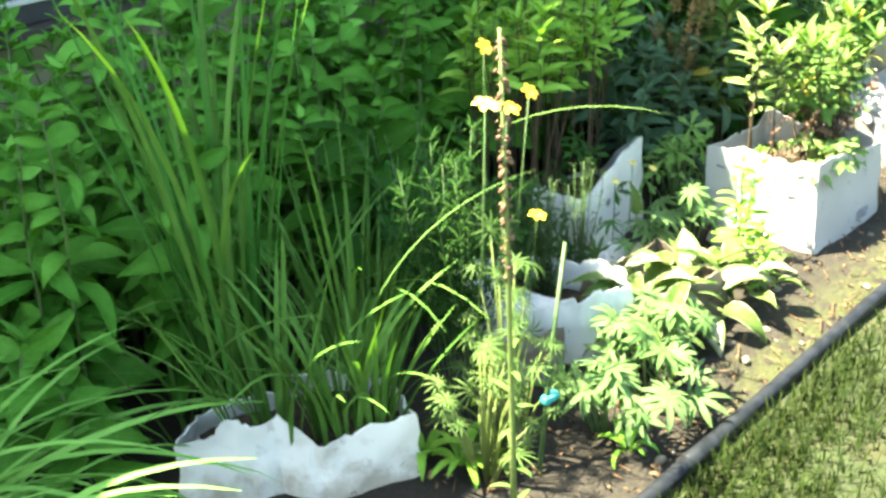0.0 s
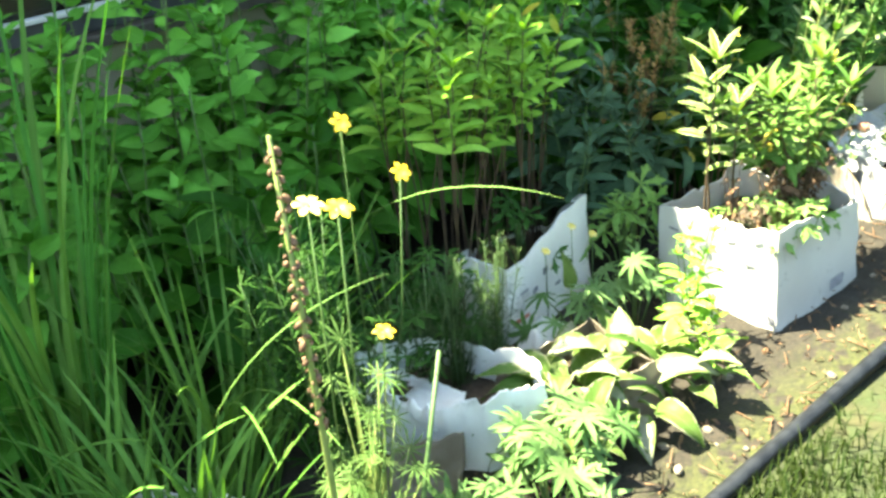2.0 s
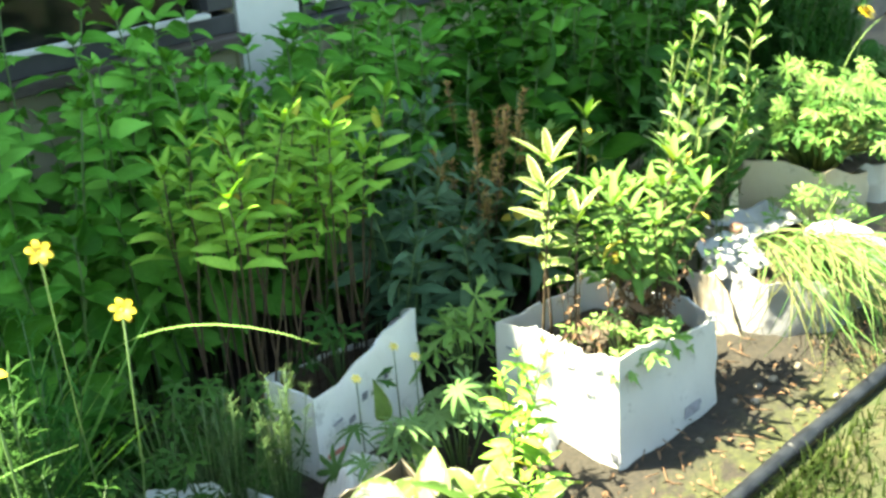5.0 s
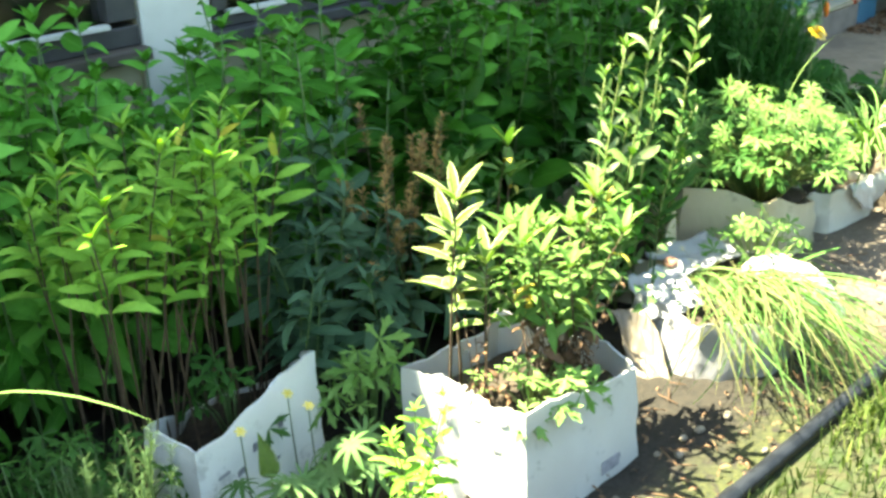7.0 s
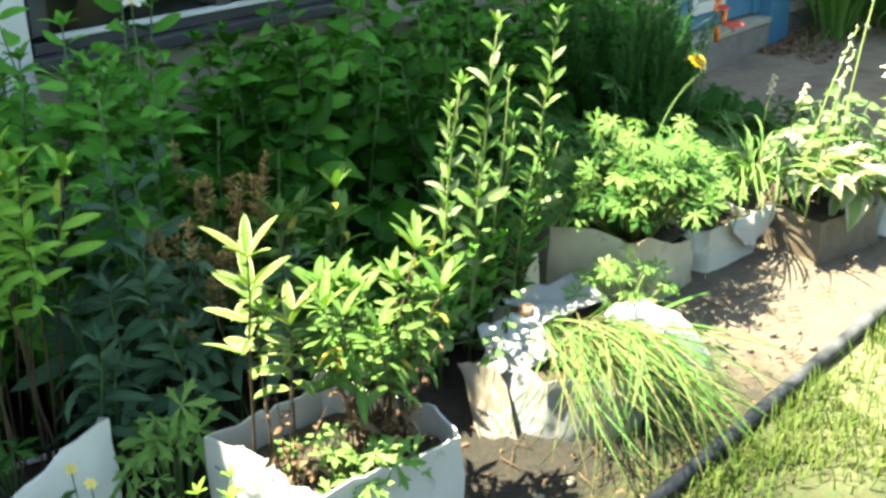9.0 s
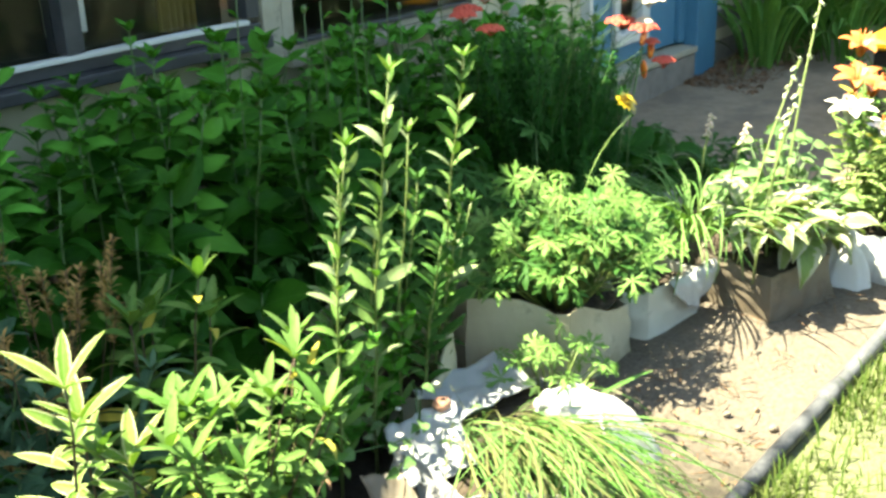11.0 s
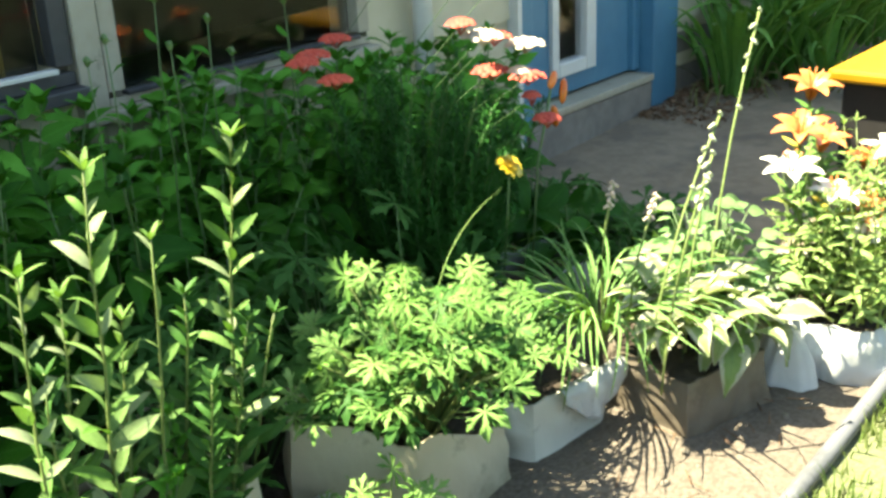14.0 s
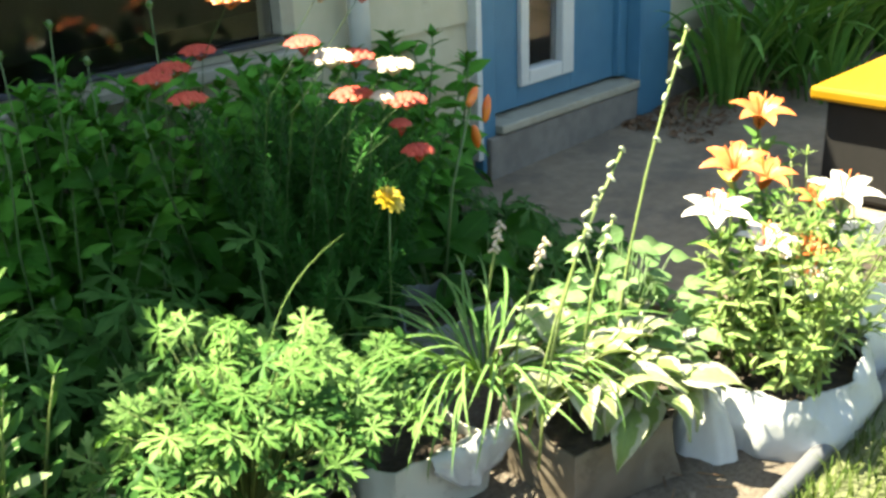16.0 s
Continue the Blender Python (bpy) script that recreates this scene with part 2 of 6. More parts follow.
M_BAG_CREAM = bag_material("ivory_plastic_bag", (0.413, 0.372, 0.270), (0.491, 0.452, 0.341), (0.237, 0.191, 0.118), 0.42)
# The blue cast of open shade is mixed into this white plastic.
M_BAG_TORN = bag_material("torn_blue_shade_bag", (0.680, 0.710, 0.750), (0.780, 0.800, 0.820), (0.300, 0.240, 0.190), 0.40, 0.35)
M_BAG_IVORY = bag_material("off_white_bag", (0.476, 0.459, 0.396), (0.570, 0.555, 0.491), (0.270, 0.222, 0.159), 0.50)
M_BAG_STRIPED = bag_material("silvery_worn_bag", (0.248, 0.248, 0.264), (0.355, 0.355, 0.377), (0.162, 0.129, 0.113), 0.44, 0.3)
M_BAG_GREY = bag_material("silver_plastic_bag", (0.254, 0.264, 0.284), (0.334, 0.345, 0.365), (0.152, 0.138, 0.122), 0.48, 0.3)
M_BAG_BROWN = bag_material("stained_plastic_bag", (0.114, 0.093, 0.072), (0.164, 0.139, 0.111), (0.072, 0.050, 0.032), 0.36)
M_PRINT = plain_material("worn_print", (0.10, 0.10, 0.13), (0.28, 0.28, 0.32), 60.0, 0.5)
M_PRINT_RED = plain_material("red_print", (0.40, 0.10, 0.08), (0.55, 0.22, 0.17), 60.0, 0.5)


def ground_material():
    m, t, p, out = nodes_of("garden_ground")
    c = t.nodes.new("ShaderNodeTexCoord")
    sep = t.nodes.new("ShaderNodeSeparateXYZ")
    t.links.new(c.outputs["Object"], sep.inputs[0])
    x, y = sep.outputs[0], sep.outputs[1]
    fine, mid, big = noise_of(t, 90.0, 6.0, 0.7), noise_of(t, 16.0, 5.0, 0.6), noise_of(t, 3.2, 3.0)
    # Earth colour set near black to hold down its sunlit brightness.
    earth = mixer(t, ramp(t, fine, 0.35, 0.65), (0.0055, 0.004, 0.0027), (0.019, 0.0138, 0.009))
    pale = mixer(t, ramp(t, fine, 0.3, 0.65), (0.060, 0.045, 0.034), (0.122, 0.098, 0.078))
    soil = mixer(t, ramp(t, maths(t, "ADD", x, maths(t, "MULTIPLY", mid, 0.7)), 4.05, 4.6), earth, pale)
    moss = mixer(t, ramp(t, fine, 0.3, 0.7), (0.011, 0.017, 0.003), (0.046, 0.050, 0.010))
    near = maths(t, "MULTIPLY", ramp(t, maths(t, "ADD", y, maths(t, "MULTIPLY", mid, 0.30)), 0.98, 0.76), maths(t, "MULTIPLY", ramp(t, x, 4.1, 3.6), ramp(t, x, 1.85, 2.2)))
    soil = mixer(t, maths(t, "MULTIPLY", near, ramp(t, mid, 0.40, 0.50)), soil, moss)
    # Base turf darkened too, in place of weaker light on it.
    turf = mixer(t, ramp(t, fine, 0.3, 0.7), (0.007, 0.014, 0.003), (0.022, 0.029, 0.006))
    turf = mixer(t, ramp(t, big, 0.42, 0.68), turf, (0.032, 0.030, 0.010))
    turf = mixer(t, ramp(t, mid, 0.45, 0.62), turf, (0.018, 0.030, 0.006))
    # Turf past x 4 is paled to stand for stronger sun as well as dryness.
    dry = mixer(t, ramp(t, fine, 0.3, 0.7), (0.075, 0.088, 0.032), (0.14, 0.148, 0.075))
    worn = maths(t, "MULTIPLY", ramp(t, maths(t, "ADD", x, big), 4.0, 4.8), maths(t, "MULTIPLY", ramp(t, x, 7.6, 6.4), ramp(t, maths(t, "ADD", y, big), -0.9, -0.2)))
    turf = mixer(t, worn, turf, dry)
    bed = ramp(t, maths(t, "ADD", y, maths(t, "MULTIPLY", mid, 0.05)), 0.575, 0.625)
    far = maths(t, "MULTIPLY", bed, ramp(t, x, 9.5, 9.0))
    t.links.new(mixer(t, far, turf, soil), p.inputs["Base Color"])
    p.inputs["Roughness"].default_value = 0.95
    bump_of(t, p, maths(t, "ADD", fine, maths(t, "MULTIPLY", mid, 2.0)), 0.65, 0.010)
    return m


M_GROUND = ground_material()
def hose_material():
    """Black plastic that turns patchily paler and greyer towards one end."""
    m, t, p, out = nodes_of("black_plastic_pipe")
    c = t.nodes.new("ShaderNodeTexCoord")
    sep = t.nodes.new("ShaderNodeSeparateXYZ")
    t.links.new(c.outputs["Object"], sep.inputs[0])
    n = noise_of(t, 11.0, 5.0, 0.65)
    col = mixer(t, ramp(t, noise_of(t, 30.0), 0.35, 0.65), (0.005, 0.006, 0.009), (0.012, 0.014, 0.019))
    grey_end = ramp(t, maths(t, "ADD", maths(t, "MULTIPLY", sep.outputs[0], 0.42), n), 0.98, 1.5)
    col = mixer(t, maths(t, "MULTIPLY", grey_end, 0.85), col, (0.12, 0.12, 0.13))
    t.links.new(col, p.inputs["Base Color"])
    p.inputs["Roughness"].default_value = 0.45
    p.inputs["Specular IOR Level"].default_value = 0.25
    bump_of(t, p, n, 0.2, 0.002)
    return m


M_HOSE = hose_material()
M_SIDING = plain_material("cream_siding", (0.396, 0.356, 0.251), (0.449, 0.409, 0.304), 12.0, 0.55, bump=0.15, spots=(0.304, 0.271, 0.198), spot_at=0.66)
M_TRIM = plain_material("cream_trim", (0.264, 0.238, 0.185), (0.317, 0.290, 0.232), 25.0, 0.55, bump=0.3, spots=(0.158, 0.138, 0.106), spot_scale=14.0)
M_WHITE = plain_material("white_paint", (0.475, 0.475, 0.462), (0.528, 0.528, 0.515), 18.0, 0.45, bump=0.1)
M_DARK = plain_material("dark_frame", (0.020, 0.022, 0.028), (0.045, 0.045, 0.05), 18.0, 0.5, bump=0.15)
M_DARK_BROWN = plain_material("weathered_dark_sill", (0.04, 0.032, 0.028), (0.075, 0.06, 0.052), 20.0, 0.65, bump=0.3)
M_BLUE = plain_material("blue_door_paint", (0.036, 0.132, 0.224), (0.050, 0.165, 0.264), 10.0, 0.45, bump=0.12)
M_CONCRETE = plain_material("concrete", (0.15, 0.115, 0.08), (0.21, 0.165, 0.12), 22.0, 0.9, bump=0.5, dist=0.003, spots=(0.105, 0.085, 0.065), spot_scale=2.2, spot_at=0.55)
M_FOUND = plain_material("foundation", (0.132, 0.119, 0.106), (0.198, 0.178, 0.158), 16.0, 0.9, bump=0.6, dist=0.004)
# Lack of light indoors is put into this near-black colour.
M_ROOM = plain_material("unlit_room_black", (0.012, 0.012, 0.012), (0.022, 0.021, 0.02), 4.0, 0.9, bump=0)
M_BLIND = plain_material("pale_blind", (0.42, 0.42, 0.38), (0.52, 0.52, 0.47), 8.0, 0.8, bump=0.1)
M_CURTAIN = plain_material("ochre_curtain", (0.168, 0.112, 0.020), (0.220, 0.160, 0.040), 14.0, 0.9, bump=0.2)
M_ROOF = plain_material("roof_shingle", (0.06, 0.055, 0.05), (0.11, 0.10, 0.095), 30.0, 0.95, bump=0.6)
M_YELLOW_LID = plain_material("yellow_lid", (0.288, 0.144, 0.006), (0.357, 0.184, 0.012), 9.0, 0.4, bump=0.1)
M_BLACK = plain_material("black_plastic", (0.004, 0.003, 0.003), (0.008, 0.006, 0.006), 20.0, 0.9, bump=0.2)
M_TERRA = plain_material("terracotta", (0.34, 0.16, 0.10), (0.45, 0.24, 0.16), 25.0, 0.8, bump=0.3)
M_TEAL = plain_material("teal_tie", (0.03, 0.32, 0.30), (0.06, 0.45, 0.40), 30.0, 0.5)
M_STONE = plain_material("pebble", (0.134, 0.109, 0.084), (0.218, 0.189, 0.151), 40.0, 0.85, bump=0.4, vary=0.5)


def glass_material():
    m, t, p, out = nodes_of("window_glass")
    p.inputs["Base Color"].default_value = (1, 1, 1, 1)
    p.inputs["Transmission Weight"].default_value = 1.0
    p.inputs["Roughness"].default_value = 0.02
    p.inputs["IOR"].default_value = 1.28
    return m


M_GLASS = glass_material()


# ---- mesh helpers ----
RAW = {}


def mesh_of(name, verts, faces, mat, uvs=None, smooth=True):
    me = bpy.data.meshes.new(name)
    me.from_pydata([tuple(v) for v in verts], [], faces)
    if uvs is not None:
        layer = me.uv_layers.new(name="UVMap")
        idx = np.empty(len(me.loops), dtype=np.int32)
        me.loops.foreach_get("vertex_index", idx)
        layer.data.foreach_set("uv", np.asarray(uvs, dtype=np.float32)[idx].ravel())
    if smooth:
        me.polygons.foreach_set("use_smooth", np.ones(len(me.polygons), dtype=bool))
    me.materials.append(mat)
    me.update()
    RAW[me.name] = (verts, faces, uvs)
    return me


def child(name, me, parent, m=None, label=""):
    ob = new(name, me)
    ob.parent = parent
    if m is not None:
        ob.matrix_basis = m
    if label:
        tagged(ob, label)
    return ob


def thing(name, x, y, label, category, z=None, group="", kind="", turn=0.0):
    ob = new(name)
    ob.empty_display_size = 0.05
    ob.matrix_basis = pose(x, y, gz(x) if z is None else z, 0, 0, turn)
    return tagged(ob, label, category, group, kind)


def bm_mesh(name, bm, mat, smooth=False):
    me = bpy.data.meshes.new(name)
    bm.normal_update()
    bm.to_mesh(me)
    bm.free()
    me.materials.append(mat)
    if smooth:
        me.polygons.foreach_set("use_smooth", np.ones(len(me.polygons), dtype=bool))
    return me


def box_mesh(name, x0, x1, y0, y1, z0, z1, mat, bevel=0.003):
    bm = bmesh.new()
    bmesh.ops.create_cube(bm, size=1.0)
    bmesh.ops.scale(bm, vec=(x1 - x0, y1 - y0, z1 - z0), verts=bm.verts)
    bmesh.ops.translate(bm, vec=((x0 + x1) / 2, (y0 + y1) / 2, (z0 + z1) / 2), verts=bm.verts)
    if bevel:
        bmesh.ops.bevel(bm, geom=bm.edges[:], offset=bevel, segments=2, affect="EDGES", profile=0.5)
    return bm_mesh(name, bm, mat)


def tube(path, radii, sides=6, start=0):
    """Verts and faces of a tube along a path; start: the index of its first vertex."""
    path = [Vector(p) for p in path]
    verts, faces = [], []
    for i, p in enumerate(path):
        d = (path[min(i + 1, len(path) - 1)] - path[max(i - 1, 0)]).normalized()
        a = d.orthogonal().normalized() if abs(d.z) > 0.99 else d.cross(Vector((0, 0, 1))).normalized()
        b = d.cross(a)
        r = radii[i] if isinstance(radii, (list, tuple)) else radii
        for k in range(sides):
            w = 2 * math.pi * k / sides
            verts.append(p + r * (math.cos(w) * a + math.sin(w) * b))
        if i:
            o = start + (i - 1) * sides
            for k in range(sides):
                n = (k + 1) % sides
                faces.append((o + k, o + n, o + sides + n, o + sides + k))
    faces.append(tuple(start + k for k in range(sides))[::-1])
    faces.append(tuple(start + (len(path) - 1) * sides + k for k in range(sides)))
    return verts, faces


class Heap:
    """Gathers many small pieces into one mesh."""

    def __init__(self):
        self.verts, self.faces, self.uvs = [], [], []

    def put(self, verts, faces, uvs=None):
        o = len(self.verts)
        self.verts.extend(verts)
        self.faces.extend(tuple(o + i for i in f) for f in faces)
        self.uvs.extend(uvs if uvs is not None else [(0.25, 0.5)] * len(verts))

    def tube(self, path, radii, sides=5):
        v, f = tube(path, radii, sides)
        self.put(v, f)

    def mesh(self, name, mat):
        return mesh_of(name, self.verts, self.faces, mat, self.uvs)


# ---- leaves ----
def ovate(v):
    return (v ** 0.5) * (1 - v) ** 1.3 * 2.6


def lance(v):
    return (v ** 0.65) * (1 - v) ** 0.8 * 2.05


def strap(v):
    return min(1.0, 0.55 + 2.0 * v) * max(0.0, 1 - v ** 4) ** 0.7


def sword(v):
    return min(1.0, 0.7 + 1.2 * v) * (1 - v) ** 0.55


def spoon(v):
    return max(0.05, (v ** 0.9) * (1 - v) ** 0.4 * 1.75)


def leaf_rows(width, shape, bend, fold, segs=7, cols=3, wave=0.0, phase=0.0, twist=0.0):
    """A leaf 1 long along +y from its stalk, up is +z, bent down by bend radians at the tip."""
    verts, faces, uvs = [], [], []
    y = z = 0.0
    for i in range(segs + 1):
        v = i / segs
        ang = 0.35 * bend - 1.35 * bend * v
        if i:
            y += math.cos(ang) / segs
            z += math.sin(ang) / segs
        hw = 0.5 * width * shape(min(max(v, 0.012), 0.996))
        for k in range(cols):
            u = k / (cols - 1)
            s = 2 * u - 1
            lift = fold * abs(s) * hw + wave * math.sin(7 * v + phase + 2.4 * s) * abs(s) * width
            c, sn = math.cos(twist * v), math.sin(twist * v)
            verts.append((s * hw * c, y + lift * math.sin(-ang), z + lift * math.cos(ang) + s * hw * sn))
            uvs.append((u, v))
    for i in range(segs):
        for k in range(cols - 1):
            a = i * cols + k
            faces.append((a, a + 1, a + cols + 1, a + cols))
    return verts, faces, uvs


def leaf_set(name, mat, width, shape, bends, fold, segs=7, cols=3, wave=0.0, twist=0.0):
    out = []
    for i, b in enumerate(bends):
        v, f, uv = leaf_rows(width, shape, b, fold, segs, cols, wave, 1.7 * i, twist * (1 if i % 2 else -1))
        out.append(mesh_of(name, v, f, mat, uv))
    return out


def placed(pos, way, up, size, roll=0.0):
    """A matrix that lays a leaf's +y along way, its face towards up."""
    y = Vector(way).normalized()
    x = y.cross(Vector(up))
    if x.length < 1e-4:
        x = y.cross(Vector((1, 0.1, 0)))
    x.normalize()
    z = x.cross(y)
    m = Matrix((x, y, z)).transposed().to_4x4()
    return Matrix.Translation(pos) @ m @ Matrix.Rotation(roll, 4, "Y") @ Matrix.Diagonal((size, size, size, 1))


def palm_leaf(name, mat, lobes, spread, width, cut, bend):
    """A hand-shaped leaf: lobes that fan out from the stalk, each cut again near its tip."""
    h = Heap()
    for k in range(lobes):
        a = (k / (lobes - 1) - 0.5) * spread
        long = 0.62 + 0.38 * math.cos(a * 0.55)
        parts = [(0.0, 0.0, long)]
        if cut:
            parts += [(0.0, 0.55, long * 0.86), (0.0, -0.55, long * 0.86)]
        for _, b, size in parts:
            v, f, uv = leaf_rows(width * (0.75 if b else 1.0), spoon if cut else lance, bend, 0.25, 4, 3)
            # the side teeth leave the lobe halfway along
            base = 0.0 if not b else 0.40 * long
            rot = Matrix.Rotation(-(a + b), 3, "Z")
            root = Matrix.Rotation(-a, 3, "Z") @ Vector((0, base, 0.06 * base - 0.004 * (b != 0)))
            sz = size if not b else (size - base) * 0.95
            h.put([rot @ (Vector(p) * sz) + root for p in v], f, uv)
    return h.mesh(name, mat)


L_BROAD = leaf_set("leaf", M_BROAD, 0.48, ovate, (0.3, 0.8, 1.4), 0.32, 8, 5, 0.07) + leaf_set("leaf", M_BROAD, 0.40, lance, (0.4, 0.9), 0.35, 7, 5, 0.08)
L_BROAD_FAR = leaf_set("leaf", M_BROAD_FAR_LIT, 0.50, ovate, (0.3, 0.7, 1.2), 0.30, 5, 3, 0.05) + leaf_set("leaf", M_BROAD_FAR_LIT, 0.36, lance, (0.4, 0.9), 0.30, 5, 3, 0.08)
L_HEART_DIM = leaf_set("leaf", M_HEART_DIM, 0.56, ovate, (0.3, 0.8, 1.4), 0.32, 8, 5, 0.07) + leaf_set("leaf", M_HEART_DIM, 0.42, ovate, (0.5,), 0.35, 7, 5, 0.08)
L_HEART_MASS = leaf_set("leaf", M_HEART_MASS, 0.56, ovate, (0.3, 0.7, 1.2), 0.30, 5, 3, 0.05) + leaf_set("leaf", M_HEART_MASS, 0.38, lance, (0.6,), 0.30, 5, 3, 0.08)
L_WILLOW_MASS = leaf_set("leaf", M_WILLOW_MASS, 0.26, lance, (0.3, 0.7, 1.1), 0.32, 5)
L_PHLOX = leaf_set("leaf", M_PHLOX, 0.33, lance, (0.3, 0.7, 1.1), 0.32, 6)
L_PALE = leaf_set("leaf", M_PALE, 0.32, lance, (0.2, 0.6, 1.0), 0.32, 6, 5)
L_WILLOW = leaf_set("leaf", M_WILLOW, 0.30, lance, (0.3, 0.7, 1.1), 0.32, 6)
L_SPIRE = leaf_set("leaf", M_SPIRE, 0.34, lance, (0.2, 0.5, 0.9), 0.30, 6)
L_SPIRE_PALE = leaf_set("leaf", M_SPIRE_PALE, 0.40, lance, (0.3, 0.7), 0.30, 6)
L_GREY = leaf_set("leaf", M_GREY, 0.30, lance, (0.3, 0.8, 1.3), 0.3, 6)
L_ARCH = leaf_set("blade", M_BLADE_LIGHT, 0.018, strap, (1.1, 1.7, 2.3), 0.5, 12, 3, 0.0, 0.4)
L_DAYLILY = leaf_set("blade", M_DAYLILY, 0.018, strap, (1.2, 1.7, 2.2), 0.5, 12, 3, 0.0, 0.4)
L_TALL = leaf_set("blade", M_BLADE_DARK, 0.015, sword, (0.1, 0.3), 0.5, 12, 3, 0.0, 0.5) + leaf_set("blade", M_BLADE, 0.015, strap, (0.3, 0.8), 0.5, 12, 3, 0.0, 0.5)
L_SWORD = leaf_set("blade", M_BLADE, 0.021, sword, (0.15, 0.5, 1.0, 1.7), 0.5, 10, 3, 0.0, 0.5)
L_IRIS = leaf_set("blade", M_BLADE, 0.042, sword, (0.1, 0.4, 0.9, 1.5), 0.35, 10, 3, 0.0, 0.4)
L_BLADE_LIGHT_SET = leaf_set("blade", M_BLADE_LIGHT, 0.045, strap, (0.3, 0.8), 0.5, 10, 3, 0.0, 0.4)
L_TRAIL = leaf_set("blade", M_BLADE_LIGHT, 0.008, strap, (0.9, 1.4, 1.9), 0.4, 12, 3, 0.0, 0.5) + leaf_set("blade", M_BLADE, 0.009, strap, (1.2, 1.8), 0.4, 12, 3, 0.0, 0.4) + leaf_set("blade", M_STRAW, 0.007, strap, (1.0, 1.6), 0.4, 12, 3, 0.0, 0.5)
L_WIDE = leaf_set("blade", M_BLADE, 0.048, strap, (0.5, 1.1, 1.7), 0.4, 12, 3, 0.0, 0.3)
L_DRY = leaf_set("dry_blade", M_STRAW, 0.035, strap, (1.6, 2.2, 2.8), 0.5, 12, 3, 0.04, 0.6)
L_STRAY = leaf_set("blade", M_BLADE_LIGHT, 0.013, lance, (0.9,), 0.3, 12, 3)[0]
L_GERAN = [palm_leaf("leaf", M_GERAN, 5, 4.3, 0.30, True, b) for b in (0.15, 0.4)]
L_GERAN_DEEP = [palm_leaf("leaf", M_GERAN, n, 5.0, w, True, b) for n, b, w in ((7, 0.1, 0.25), (7, 0.5, 0.27), (6, 0.9, 0.27))]
L_GERAN_SHADE = [palm_leaf("leaf", M_GERAN_SHADE, 5, 4.3, 0.30, True, b) for b in (0.3, 0.6)]
L_LUPIN = [palm_leaf("leaf", M_LUPIN, 9, 5.4, 0.26, False, b) for b in (0.3, 0.7)]
L_THREAD = [palm_leaf("leaf", M_FEATHER_LIGHT, 11, 5.4, 0.11, False, b) for b in (0.2, 0.5, 0.9)]
L_HOSTA = leaf_set("leaf", M_HOSTA, 0.56, ovate, (0.7, 1.2, 1.8), 0.25, 8, 7, 0.09)
L_HOSTA_GREEN = leaf_set("leaf", M_HOSTA_GREEN, 0.48, ovate, (0.5, 1.0, 1.5), 0.3, 8, 7, 0.08)
L_HOSTA_WHITE = leaf_set("leaf", M_HOSTA_WHITE, 0.56, ovate, (0.7, 1.1, 1.5), 0.25, 8, 7, 0.05)
L_BLADE_BASAL = leaf_set("leaf", M_PHLOX, 0.22, lance, (1.3, 1.8, 2.3), 0.3, 8, 3, 0.05)
L_ROUND = leaf_set("leaf", M_ROUND, 0.75, ovate, (0.3, 0.6), 0.2, 6, 3)
L_DEAD = leaf_set("dead_leaf", M_DEAD, 0.35, lance, (1.2, 2.0), 0.5, 6, 3, 0.15)


def stalk_path(rng, height, lean, steps=6, wobble=0.07):
    ax, ay = lean
    px = py = 0.0
    path = []
    for i in range(steps + 1):
        v = i / steps
        path.append(Vector((ax * v ** 1.5 + px, ay * v ** 1.5 + py, height * v)))
        px += rng.uniform(-wobble, wobble) * height / steps
        py += rng.uniform(-wobble, wobble) * height / steps
    return path


def along(path, v):
    f = v * (len(path) - 1)
    i = min(int(f), len(path) - 2)
    return path[i].lerp(path[i + 1], f - i), (path[i + 1] - path[i]).normalized()


